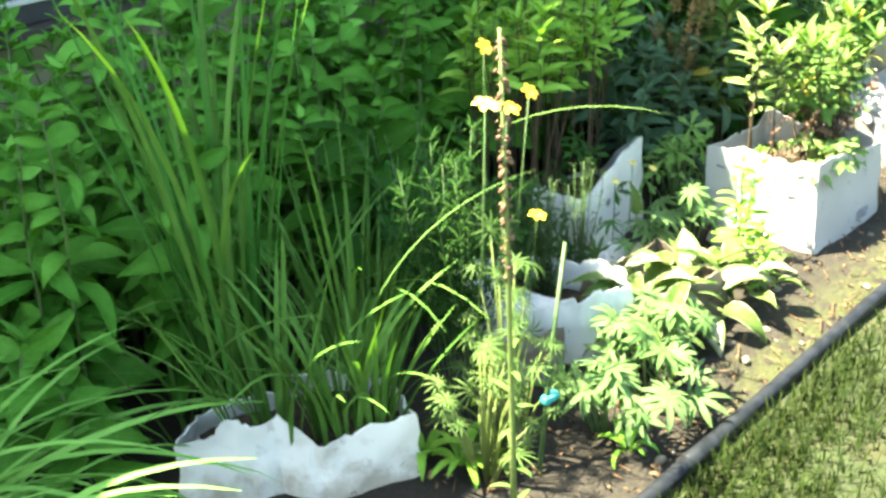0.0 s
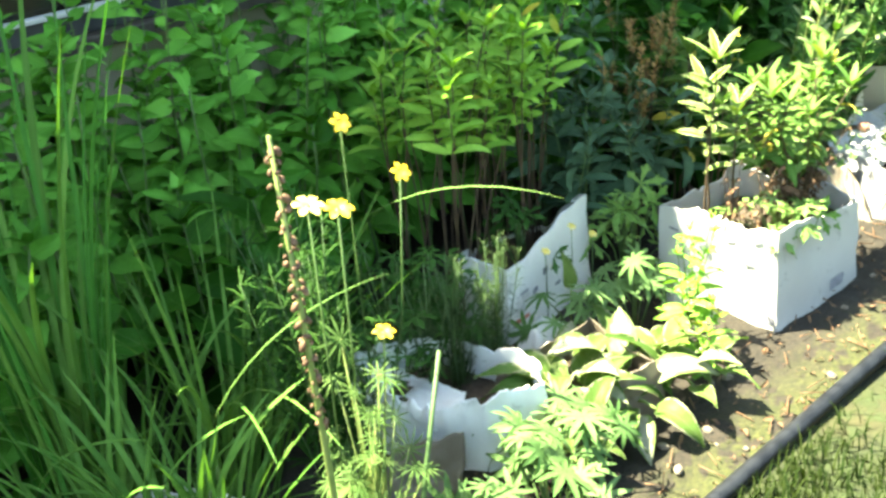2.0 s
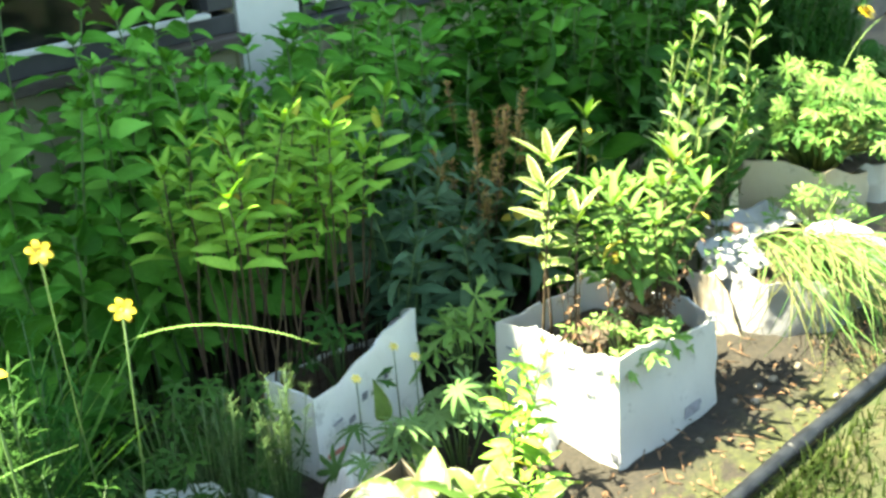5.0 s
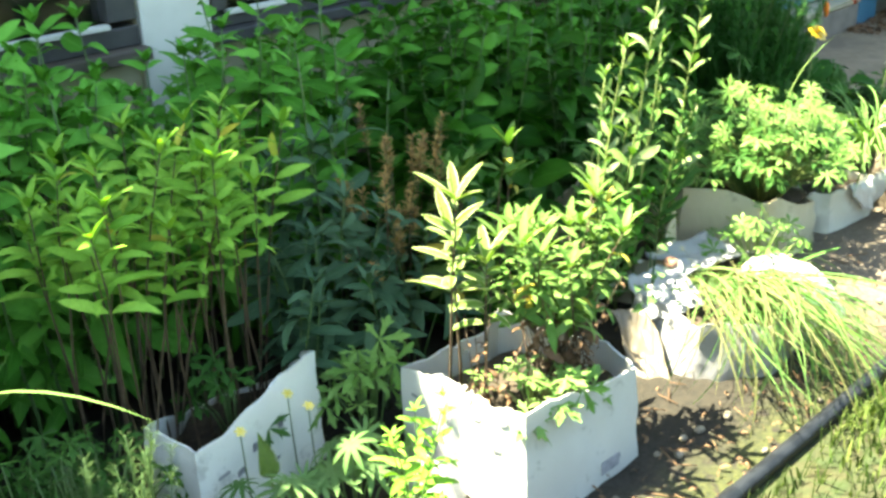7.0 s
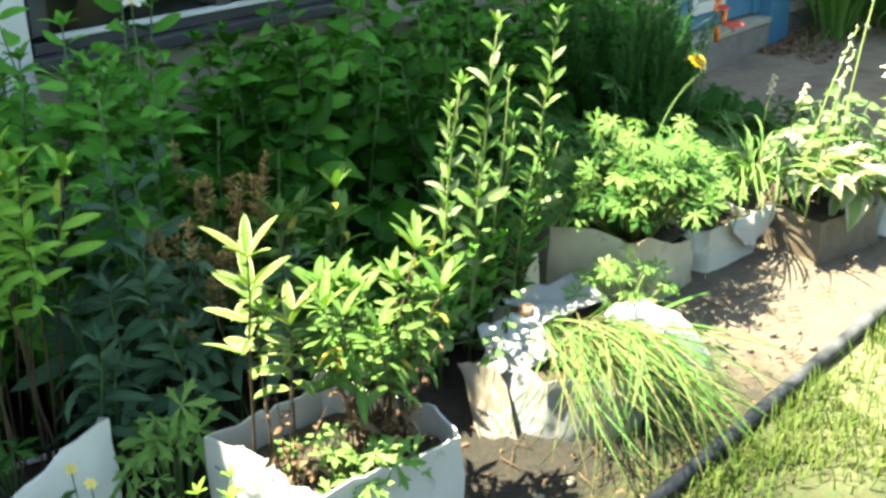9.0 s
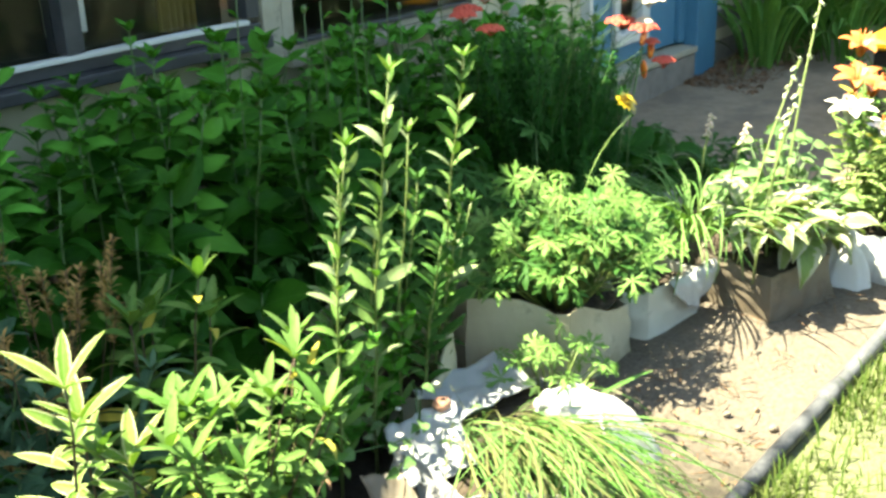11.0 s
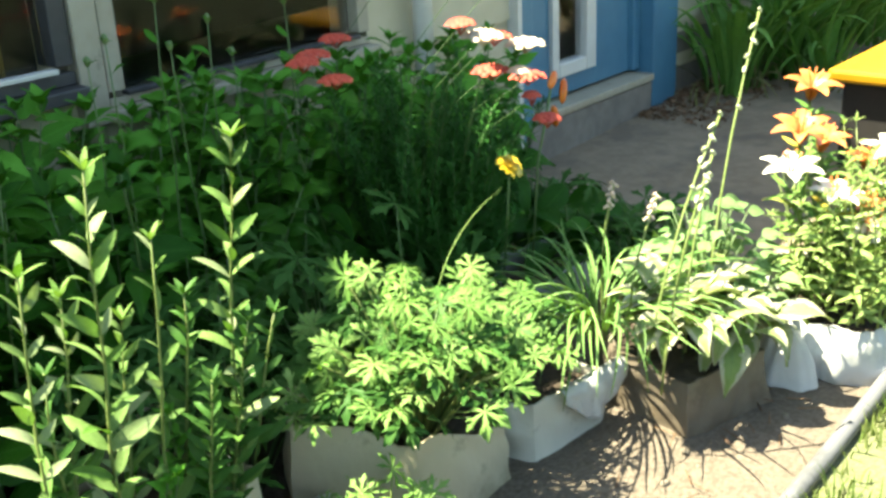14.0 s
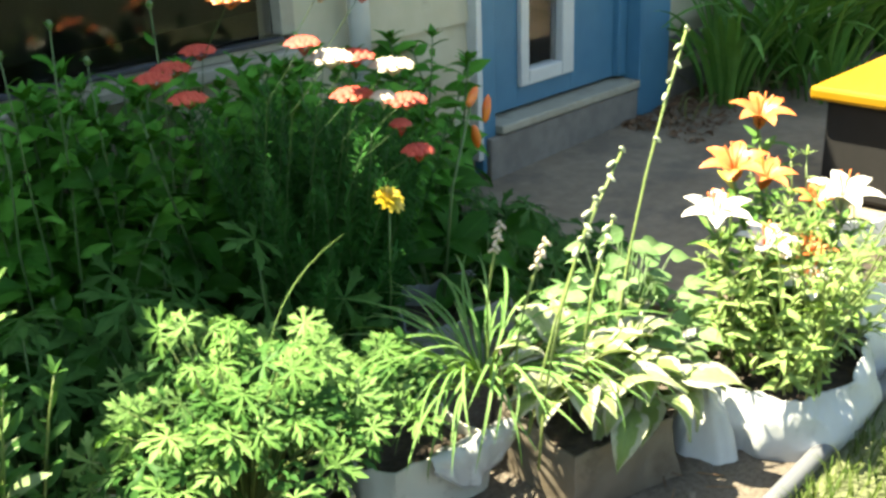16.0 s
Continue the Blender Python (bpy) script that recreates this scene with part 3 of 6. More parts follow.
def stalk(plant, rng, height, lean, leaves, size, first=0.2, pairs=9, spiral=False, droop=0.2, r=0.006, stem_mat=None, top=0.35, offset=(0, 0, 0), leaf_name="leaf", petiole=0.03, taper=0.5, joined=None, rise=0.15, seek=0.35):
    """One stem with its leaves, as parts of a plant; or its leaves gathered into the heap joined."""
    path = [p + Vector(offset) for p in stalk_path(rng, height, lean)]
    v, f = tube(path, [r * (1 - 0.6 * i / (len(path) - 1)) for i in range(len(path))], 5)
    child("stem", mesh_of("stem", v, f, stem_mat or M_STEM), plant)
    light = plant.matrix_basis.to_3x3().inverted() @ Vector((-0.1, -seek, 1.0))

    def leaf(me, m):
        if joined is None:
            child(leaf_name, me, plant, m)
        else:
            vv, ff, uu = RAW[me.name]
            joined.put([m @ Vector(q) for q in vv], ff, uu)

    a = rng.uniform(0, 6.28)
    for i in range(pairs):
        v = first + (1 - first) * (i + 0.5 * rng.random()) / pairs
        p, d = along(path, min(v, 0.985))
        grow = 1.0 - taper * max(0.0, (v - 0.45) / 0.55) - 0.35 * max(0.0, (0.35 - v) / 0.35)
        for side in range(1 if spiral else 2):
            w = a + math.pi * side + rng.uniform(-0.3, 0.3)
            tilt = (0.75 * v ** 3 + rise) - droop * rng.uniform(0.4, 1.6) * (1 - 0.6 * v)
            way = Vector((math.cos(w), math.sin(w), tilt))
            s = size * grow * rng.uniform(0.62, 1.2)
            leaf(rng.choice(leaves), placed(p + way.normalized() * petiole * s, way, light, s, rng.uniform(-0.85, 0.85)))
        a += 2.4 if spiral else 1.57
    if top:
        p, d = along(path, 0.99)
        for k in range(5):
            w = a + 1.256 * k
            way = Vector((math.cos(w), math.sin(w), rng.uniform(0.5, 1.8)))
            leaf(leaves[0], placed(p, way, (0, 0, 1), size * top * rng.uniform(0.7, 1.2), 0))
    return path


def clump(plant, rng, blades, n, length, spread, radius, up=2.2, name="blade", bias=(0, 0)):
    """Blades that rise from a crown and arch outward."""
    for i in range(n):
        a = rng.uniform(0, 6.28)
        rr = radius * rng.random() ** 0.5
        way = Vector((spread * math.cos(a) + bias[0], spread * math.sin(a) + bias[1], up * rng.uniform(0.6, 1.3)))
        child(name, rng.choice(blades), plant, placed((rr * math.cos(a), rr * math.sin(a), 0), way, (-way.x * 0.1, -way.y * 0.1, 1), length * rng.uniform(0.6, 1.12), rng.uniform(-0.5, 0.5)))


def mound(plant, rng, leaves, n, radius, low, high, size, stem_mat=None, name="leaf", squash=1.0, face=(-0.1, -0.75, 1.0)):
    """Leaves on long stalks that together make a loose dome."""
    h = Heap()
    for i in range(n):
        a, q = rng.uniform(0, 6.28), rng.random() ** 0.72
        x, y = radius * q * math.cos(a), radius * q * math.sin(a) * squash
        z = low + (high - low) * (1 - q ** 2) * rng.uniform(0.38, 1.15) + rng.uniform(-0.03, 0.03)
        tip = Vector((x, y, max(z, 0.03)))
        root = Vector((0.25 * x, 0.25 * y, 0))
        mid = root.lerp(tip, 0.55) + Vector((-0.1 * x, -0.1 * y, 0.10 * z))
        h.tube([root, mid, tip], [0.0028, 0.0022, 0.0016], 4)
        way = Vector((math.cos(a) + 0.5 * rng.uniform(-1, 1), math.sin(a) + 0.5 * rng.uniform(-1, 1), rng.uniform(-0.35, 0.25)))
        up = Vector(face) + Vector((0.7 * q * math.cos(a) + rng.uniform(-0.35, 0.35), 0.7 * q * math.sin(a) + rng.uniform(-0.35, 0.35), 0))
        child(name, rng.choice(leaves), plant, placed(tip, way, up, size * rng.uniform(0.7, 1.25), rng.uniform(-0.5, 0.5)))
    tagged(child("stem", h.mesh("stem", stem_mat or M_STEM), plant), kind="stuff")


def feathery(plant, rng, mat, stems, height, spread, needle, per=36, r=0.002, lean=(0, 0), stem_mat=None, wide=0.075, first=0.12, bend=0.06, whorl=3):
    """Thread-leaved stems: whorls of thin leaflets up each stem, in one mesh."""
    h, g = Heap(), Heap()
    for i in range(stems):
        a, q = rng.uniform(0, 6.28), rng.random() ** 0.6
        tip = (spread * q * math.cos(a) + lean[0], spread * q * math.sin(a) + lean[1])
        hh = height * rng.uniform(0.65, 1.08)
        path = [p + Vector((0.25 * tip[0], 0.25 * tip[1], 0)) for p in stalk_path(rng, hh, (0.75 * tip[0], 0.75 * tip[1]), 5, bend)]
        g.tube(path, r, 4)
        for k in range(per):
            v = first + (1 - first) * k / (per - 1)
            p, d = along(path, min(v, 0.99))
            for s in range(whorl):
                w = rng.uniform(0, 6.28)
                way = Vector((math.cos(w), math.sin(w), rng.uniform(0.1, 1.2))).normalized()
                ln = needle * rng.uniform(0.5, 1.2) * (1.1 - 0.5 * v)
                side = way.cross(Vector((0, 0, 1))).normalized() * ln * wide
                q1, q2 = p + way * ln * 0.55 + Vector((0, 0, 0.04 * ln)), p + way * ln - Vector((0, 0, 0.12 * ln))
                h.put([p - side * 0.5, p + side * 0.5, q1 + side, q1 - side, q2], [(0, 1, 2, 3), (3, 2, 4)])
    tagged(child("stem", g.mesh("stem", stem_mat or M_STEM), plant), kind="stuff")
    tagged(child("foliage", h.mesh("foliage", mat), plant), kind="stuff")


def petal_ring(n, width, shape, bend, size, lift, mat, segs=5, start=0.0):
    h = Heap()
    for k in range(n):
        v, f, uv = leaf_rows(width, shape, bend, 0.2, segs, 3)
        m = Matrix.Rotation(start + 2 * math.pi * k / n, 4, "Z") @ Matrix.Rotation(lift, 4, "X")
        h.put([m @ (Vector(p) * size) for p in v], f, uv)
    return h.mesh("petals", mat)


def knob(name, r, mat, squash=0.6, seg=8):
    bm = bmesh.new()
    bmesh.ops.create_uvsphere(bm, u_segments=seg, v_segments=max(4, seg // 2), radius=r)
    bmesh.ops.scale(bm, vec=(1, 1, squash), verts=bm.verts)
    return bm_mesh(name, bm, mat, True)


def flower_stem(plant, path, r, mat):
    v, f = tube(path, r, 5)
    child("stem", mesh_of("stem", v, f, mat), plant)


# ---- ground ----
def axis(lo, hi, fine_lo, fine_hi, step, far):
    a = [fine_lo + step * i for i in range(int(round((fine_hi - fine_lo) / step)) + 1)]
    left, right, d = [], [], step
    v = fine_lo
    while v > lo:
        d *= far
        v -= d
        left.append(max(v, lo))
    v, d = fine_hi, step
    while v < hi:
        d *= far
        v += d
        right.append(min(v, hi))
    return left[::-1] + a + right


xs, ys = axis(-400, 400, 0.2, 6.6, 0.035, 1.5), axis(-400, 400, -0.2, 2.2, 0.035, 1.5)
gv = []
for yy in ys:
    for xx in xs:
        z = gz(xx)
        if 0.1 < xx < 6.7 and 0.0 < yy < 2.25:
            soft = min(1.0, max(0.0, (yy - 0.60) / 0.1)) * min(1.0, max(0.0, (5.6 - xx) / 0.3))
            z += soft * (0.014 * noise.noise((xx * 5, yy * 5, 0)) + 0.010 * noise.noise((xx * 17, yy * 17, 3)))
        gv.append((xx, yy, z))
nx = len(xs)
gf = [(j * nx + i, j * nx + i + 1, (j + 1) * nx + i + 1, (j + 1) * nx + i) for j in range(len(ys) - 1) for i in range(nx - 1)]
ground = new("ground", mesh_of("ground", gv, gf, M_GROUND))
tagged(ground, "bare brown soil with moss beside a sunlit lawn", "ground", kind="structure")

# the ribbed edging pipe between bed and lawn
hose = thing("edging_pipe", 2.5, HOSE, "black ribbed plastic drain pipe lying along the lawn edge", "garden pipe")
hp, hr, x = [], [], -1.6
rng = random.Random(4)
while x < 4.2:
    hp.append(Vector((x, 0.014 * math.sin(1.3 * x + 2) - 0.012 * math.tanh(-1.2 * x), 0.017 + SLOPE * x + 0.003 * math.sin(5 * x))))
    ribbed = x < -0.72
    hr.append(0.019 + (0.0022 if ribbed and len(hp) % 2 else 0.0))
    x += 0.008 if ribbed else 0.05
v, f = tube(hp, hr, 12)
child("pipe", mesh_of("pipe", v, f, M_HOSE), hose)
for jx in (-0.72, 0.55, 1.9, 3.1):
    jp = [Vector((jx + d, 0.014 * math.sin(1.3 * jx + 2) - 0.012 * math.tanh(-1.2 * jx), 0.017 + SLOPE * jx)) for d in (-0.05, -0.045, 0.045, 0.05)]
    v, f = tube(jp, [0.020, 0.022, 0.022, 0.020], 12)
    child("coupling", mesh_of("coupling", v, f, M_HOSE), hose)

# ---- house ----
wall = tagged(new("wall_house"), "cream lapped siding wall of the house", "wall", kind="structure")
OPEN = [(0.10, 2.80, 0.86, 1.95), (3.02, 4.20, 0.86, 1.95), (4.27, 5.20, 0.785, 1.95), (5.95, 7.07, 0.24, 2.20)]
cuts = sorted({-3.0, 1.65, 12.0, *[o[0] for o in OPEN], *[o[1] for o in OPEN]})
bm = bmesh.new()
for a, b in zip(cuts, cuts[1:]):
    o = next((o for o in OPEN if o[0] <= a and b <= o[1]), None)
    top = 2.32 if a >= 1.65 else 2.235
    spans = [(-0.3, top)] if o is None else [(-0.3, o[2]), (o[3], top)]
    for z0, z1 in spans:
        r = bmesh.ops.create_cube(bm, size=1.0)
        bmesh.ops.scale(bm, vec=(b - a, 0.14, z1 - z0), verts=r["verts"])
        bmesh.ops.translate(bm, vec=((a + b) / 2, WALL + 0.09, (z0 + z1) / 2), verts=r["verts"])
child("wall_core", bm_mesh("wall_core", bm, M_SIDING), wall)


def plank_mesh(length):
    h, low, high = 0.20, -0.018, -0.004
    v = [(0, low, 0), (length, low, 0), (length, high, h), (0, high, h), (0, 0.02, 0), (length, 0.02, 0), (length, 0.02, h), (0, 0.02, h)]
    f = [(0, 1, 2, 3), (4, 7, 6, 5), (0, 4, 5, 1), (3, 2, 6, 7), (0, 3, 7, 4), (1, 5, 6, 2)]
    return mesh_of("siding_plank", v, f, M_SIDING, smooth=False)


for k in range(10):
    z0 = 0.37 + 0.20 * k
    for a, b in ((-3.0, 0.10), (0.10, 2.80), (2.80, 3.02), (3.02, 4.20), (4.20, 4.27), (4.27, 5.20), (5.20, 5.95), (7.07, 12.0)):
        o = next((o for o in OPEN if o[0] <= a and b <= o[1]), None)
        if b - a < 0.1 or (o and z0 + 0.2 > o[2] + 0.04 and z0 < o[3]):
            continue
        if b - a > 0.15 and (a > 2.5 or z0 < 1.9):
            child("siding_plank", plank_mesh(b - a - 0.004), wall, pose(a + 0.002, WALL + 0.018, z0))
found = new("foundation_wall", box_mesh("foundation_wall", -3.0, 5.95, WALL + 0.004, WALL + 0.16, -0.3, 0.365, M_FOUND, 0.004))
tagged(found, "grey concrete foundation under the siding", "foundation", kind="structure")
found2 = new("foundation_wall", box_mesh("foundation_wall", 7.07, 12.0, WALL + 0.004, WALL + 0.16, -0.3, 0.52, M_FOUND, 0.004))
tagged(found2, "grey concrete foundation under the siding", "foundation", kind="structure")

roof = tagged(new("roof"), "unseen shingled roof, eave stepped to shade the bed", "roof", kind="structure")
# Unseen roof; the three overhangs are made up to place shade on the bed.
for x0, x1, ey, ez in ((-4.0, 0.898, 1.92, 2.27), (0.902, 1.448, 1.90, 2.24), (1.452, 13.0, 2.085, 2.33)):
    v = [(x0, ey, ez), (x1, ey, ez), (x1, 6.0, ez + 1.6), (x0, 6.0, ez + 1.6)]
    v += [(a, b, c + 0.10) for a, b, c in v]
    child("roof_slab", mesh_of("roof_slab", v, [(3, 2, 1, 0), (4, 5, 6, 7), (0, 1, 5, 4), (1, 2, 6, 5), (2, 3, 7, 6), (3, 0, 4, 7)], M_ROOF, smooth=False), roof)
    child("fascia", box_mesh("fascia", x0, x1, ey - 0.024, ey - 0.003, ez - 0.02, ez + 0.10, M_WHITE), roof)

# Closed shell painted near black in place of an unlit room.
room = tagged(new("room_wall"), "near-black shell standing in for the unlit room", "room", kind="structure")
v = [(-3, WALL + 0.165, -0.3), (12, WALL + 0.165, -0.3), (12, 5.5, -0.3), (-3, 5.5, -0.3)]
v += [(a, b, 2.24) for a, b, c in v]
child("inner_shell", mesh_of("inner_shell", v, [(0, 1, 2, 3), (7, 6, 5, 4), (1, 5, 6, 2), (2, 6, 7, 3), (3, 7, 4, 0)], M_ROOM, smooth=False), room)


def window(name, x0, x1, z0, z1, bars, frame, sill_mat, label, rail=0.0, jamb=0.06, bead=None):
    w = tagged(new(name), label, "window", kind="structure")
    y0, y1 = WALL - 0.012, WALL + 0.07
    child("window_sill", box_mesh("window_sill", x0 - 0.005, x1 + 0.005, WALL - 0.055, WALL + 0.05, z0 - 0.005, z0 + 0.028, sill_mat, 0.004), w)
    rail_bar = child("bottom_rail", box_mesh("bottom_rail", x0 + 0.003, x1 - 0.003, y0, y1, z0 + 0.030, z0 + 0.03 + rail, frame, 0.003), w)
    child("bead", box_mesh("bead", x0 + jamb, x1 - jamb, y0 - 0.010, y0 + 0.02, z0 + 0.032 + rail, z0 + 0.044 + rail, bead or M_WHITE, 0.002), rail_bar)
    child("top_rail", box_mesh("top_rail", x0 + 0.003, x1 - 0.003, y0, y1, z1 - 0.06, z1 - 0.003, frame, 0.003), w)
    child("frame_side", box_mesh("frame_side", x0 + 0.003, x0 + jamb, y0, y1, z0 + 0.046 + rail, z1 - 0.062, frame, 0.003), w)
    child("frame_side", box_mesh("frame_side", x1 - jamb, x1 - 0.003, y0, y1, z0 + 0.046 + rail, z1 - 0.062, frame, 0.003), w)
    for bx, bw, mat in bars:
        child("mullion", box_mesh("mullion", bx - bw / 2, bx + bw / 2, y0 - 0.006, y1, z0 + 0.046 + rail, z1 - 0.062, mat, 0.003), w)
    edges = [x0 + jamb] + [e for bx, bw, _ in bars for e in (bx - bw / 2, bx + bw / 2)] + [x1 - jamb]
    for a, b in zip(edges[::2], edges[1::2]):
        p = child("pane", box_mesh("pane", a + 0.002, b - 0.002, WALL + 0.028, WALL + 0.033, z0 + 0.048 + rail, z1 - 0.064, M_GLASS, 0), w)
        p.visible_shadow = False
    return w


window("window_1", 0.10, 2.80, 0.86, 1.95, [(1.39, 0.06, M_WHITE)], M_DARK, M_DARK_BROWN, "wide dark-framed window with a white mullion", 0.05, 0.085)
window("window_2", 3.02, 4.20, 0.86, 1.95, [(3.60, 0.05, M_DARK)], M_DARK, M_DARK, "dark-framed window with a pale blind behind", 0.03, 0.05)
window("window_3", 4.275, 5.20, 0.785, 1.95, [], M_TRIM, M_TRIM, "cream-framed window with dark glass", 0.02, 0.05, M_DARK)
post = new("trim_post", box_mesh("trim_post", 4.203, 4.272, WALL - 0.02, WALL + 0.05, 0.78, 2.2, M_TRIM, 0.004))
tagged(post, "cream painted post between two windows", "trim", kind="structure")
post2 = new("trim_post", box_mesh("trim_post", 2.805, 3.015, WALL - 0.014, WALL + 0.05, 0.60, 2.2, M_WHITE, 0.004))
tagged(post2, "white painted board between two windows", "trim", kind="structure")
blind = new("window_blind", box_mesh("window_blind", 3.64, 3.76, WALL + 0.17, WALL + 0.18, 0.95, 1.9, M_BLIND, 0.002))
tagged(blind, "pale blind hanging behind the dark window", "blind")
curtain_v, curtain_f = [], []
for i in range(25):
    cx, cy = 4.02 + 0.11 * i / 24, WALL + 0.20 + 0.02 * math.sin(i * 1.3)
    curtain_v += [(cx, cy, 0.9), (cx, cy, 1.9)]
    if i:
        curtain_f.append((2 * i - 2, 2 * i, 2 * i + 1, 2 * i - 1))
curtain = new("curtain", mesh_of("curtain", curtain_v, curtain_f, M_CURTAIN))
curtain.modifiers.new("thick", "SOLIDIFY").thickness = 0.004
tagged(curtain, "ochre curtain hanging behind the window", "curtain")

door = tagged(new("door_1"), "blue painted house door with a narrow white-trimmed pane", "door", kind="structure")
DZ = 0.40
child("door_frame", box_mesh("door_frame", 5.953, 6.02, WALL - 0.03, WALL + 0.10, 0.245, 2.19, M_BLUE, 0.005), door)
child("edge_trim", box_mesh("edge_trim", 5.925, 5.951, WALL - 0.035, WALL + 0.02, 0.30, 2.19, M_WHITE, 0.003), door)
child("door_frame", box_mesh("door_frame", 6.86, 7.067, WALL - 0.05, WALL + 0.10, 0.245, 2.19, M_BLUE, 0.006), door)
child("door_frame", box_mesh("door_frame", 6.80, 6.858, WALL + 0.01, WALL + 0.11, 0.42, 2.19, M_BLUE, 0.005), door)
for a, b, z0, z1 in ((6.022, 6.215, DZ + 0.02, 2.18), (6.525, 6.798, DZ + 0.02, 2.18), (6.215, 6.525, DZ + 0.02, DZ + 0.09), (6.215, 6.525, 1.95, 2.18)):
    child("door_panel", box_mesh("door_panel", a, b, WALL + 0.035, WALL + 0.08, z0, z1, M_BLUE, 0.002), door)
for a, b, z0, z1 in ((6.217, 6.262, DZ + 0.092, 1.948), (6.455, 6.523, DZ + 0.092, 1.948), (6.264, 6.453, DZ + 0.092, DZ + 0.145), (6.264, 6.453, 1.90, 1.948)):
    child("pane_trim", box_mesh("pane_trim", a, b, WALL + 0.018, WALL + 0.078, z0, z1, M_WHITE, 0.004), door)
pane = child("pane", box_mesh("pane", 6.266, 6.451, WALL + 0.05, WALL + 0.055, DZ + 0.147, 1.898, M_GLASS, 0), door)
pane.visible_shadow = False
child("sill", box_mesh("sill", 6.022, 6.856, WALL - 0.06, WALL + 0.09, DZ - 0.024, DZ + 0.006, M_TRIM, 0.005), door)
step = new("door_step", box_mesh("door_step", 5.97, 6.855, WALL - 0.05, WALL + 0.05, 0.19, DZ - 0.030, M_FOUND, 0.006))
tagged(step, "grey stone step under the door sill", "step", kind="structure")
pv = [(5.60, 0.95), (5.72, 0.55), (9.0, 0.30), (9.0, WALL - 0.003), (5.25, WALL - 0.003), (5.30, 1.75)]
bm = bmesh.new()
low = [bm.verts.new((a, b, gz(a) - 0.06)) for a, b in pv]
high = [bm.verts.new((a, b, gz(a) + 0.012)) for a, b in pv]
bm.faces.new(high)
bm.faces.new(low[::-1])
for i in range(len(pv)):
    j = (i + 1) % len(pv)
    bm.faces.new((low[i], low[j], high[j], high[i]))
patio = new("patio", bm_mesh("patio", bm, M_CONCRETE))
tagged(patio, "shaded grey concrete patio before the door", "patio", kind="structure")

pipe = thing("downpipe", 5.405, WALL - 0.045, "white rain downpipe on the siding", "downpipe", 0.15)
v, f = tube([(0, 0, 0), (0, 0, 2.1)], 0.032, 12)
child("pipe", mesh_of("pipe", v, f, M_WHITE), pipe)
v, f = tube([(0, 0, 1.0), (0, 0, 1.03)], 0.037, 12)
child("bracket", mesh_of("bracket", v, f, M_WHITE), pipe)


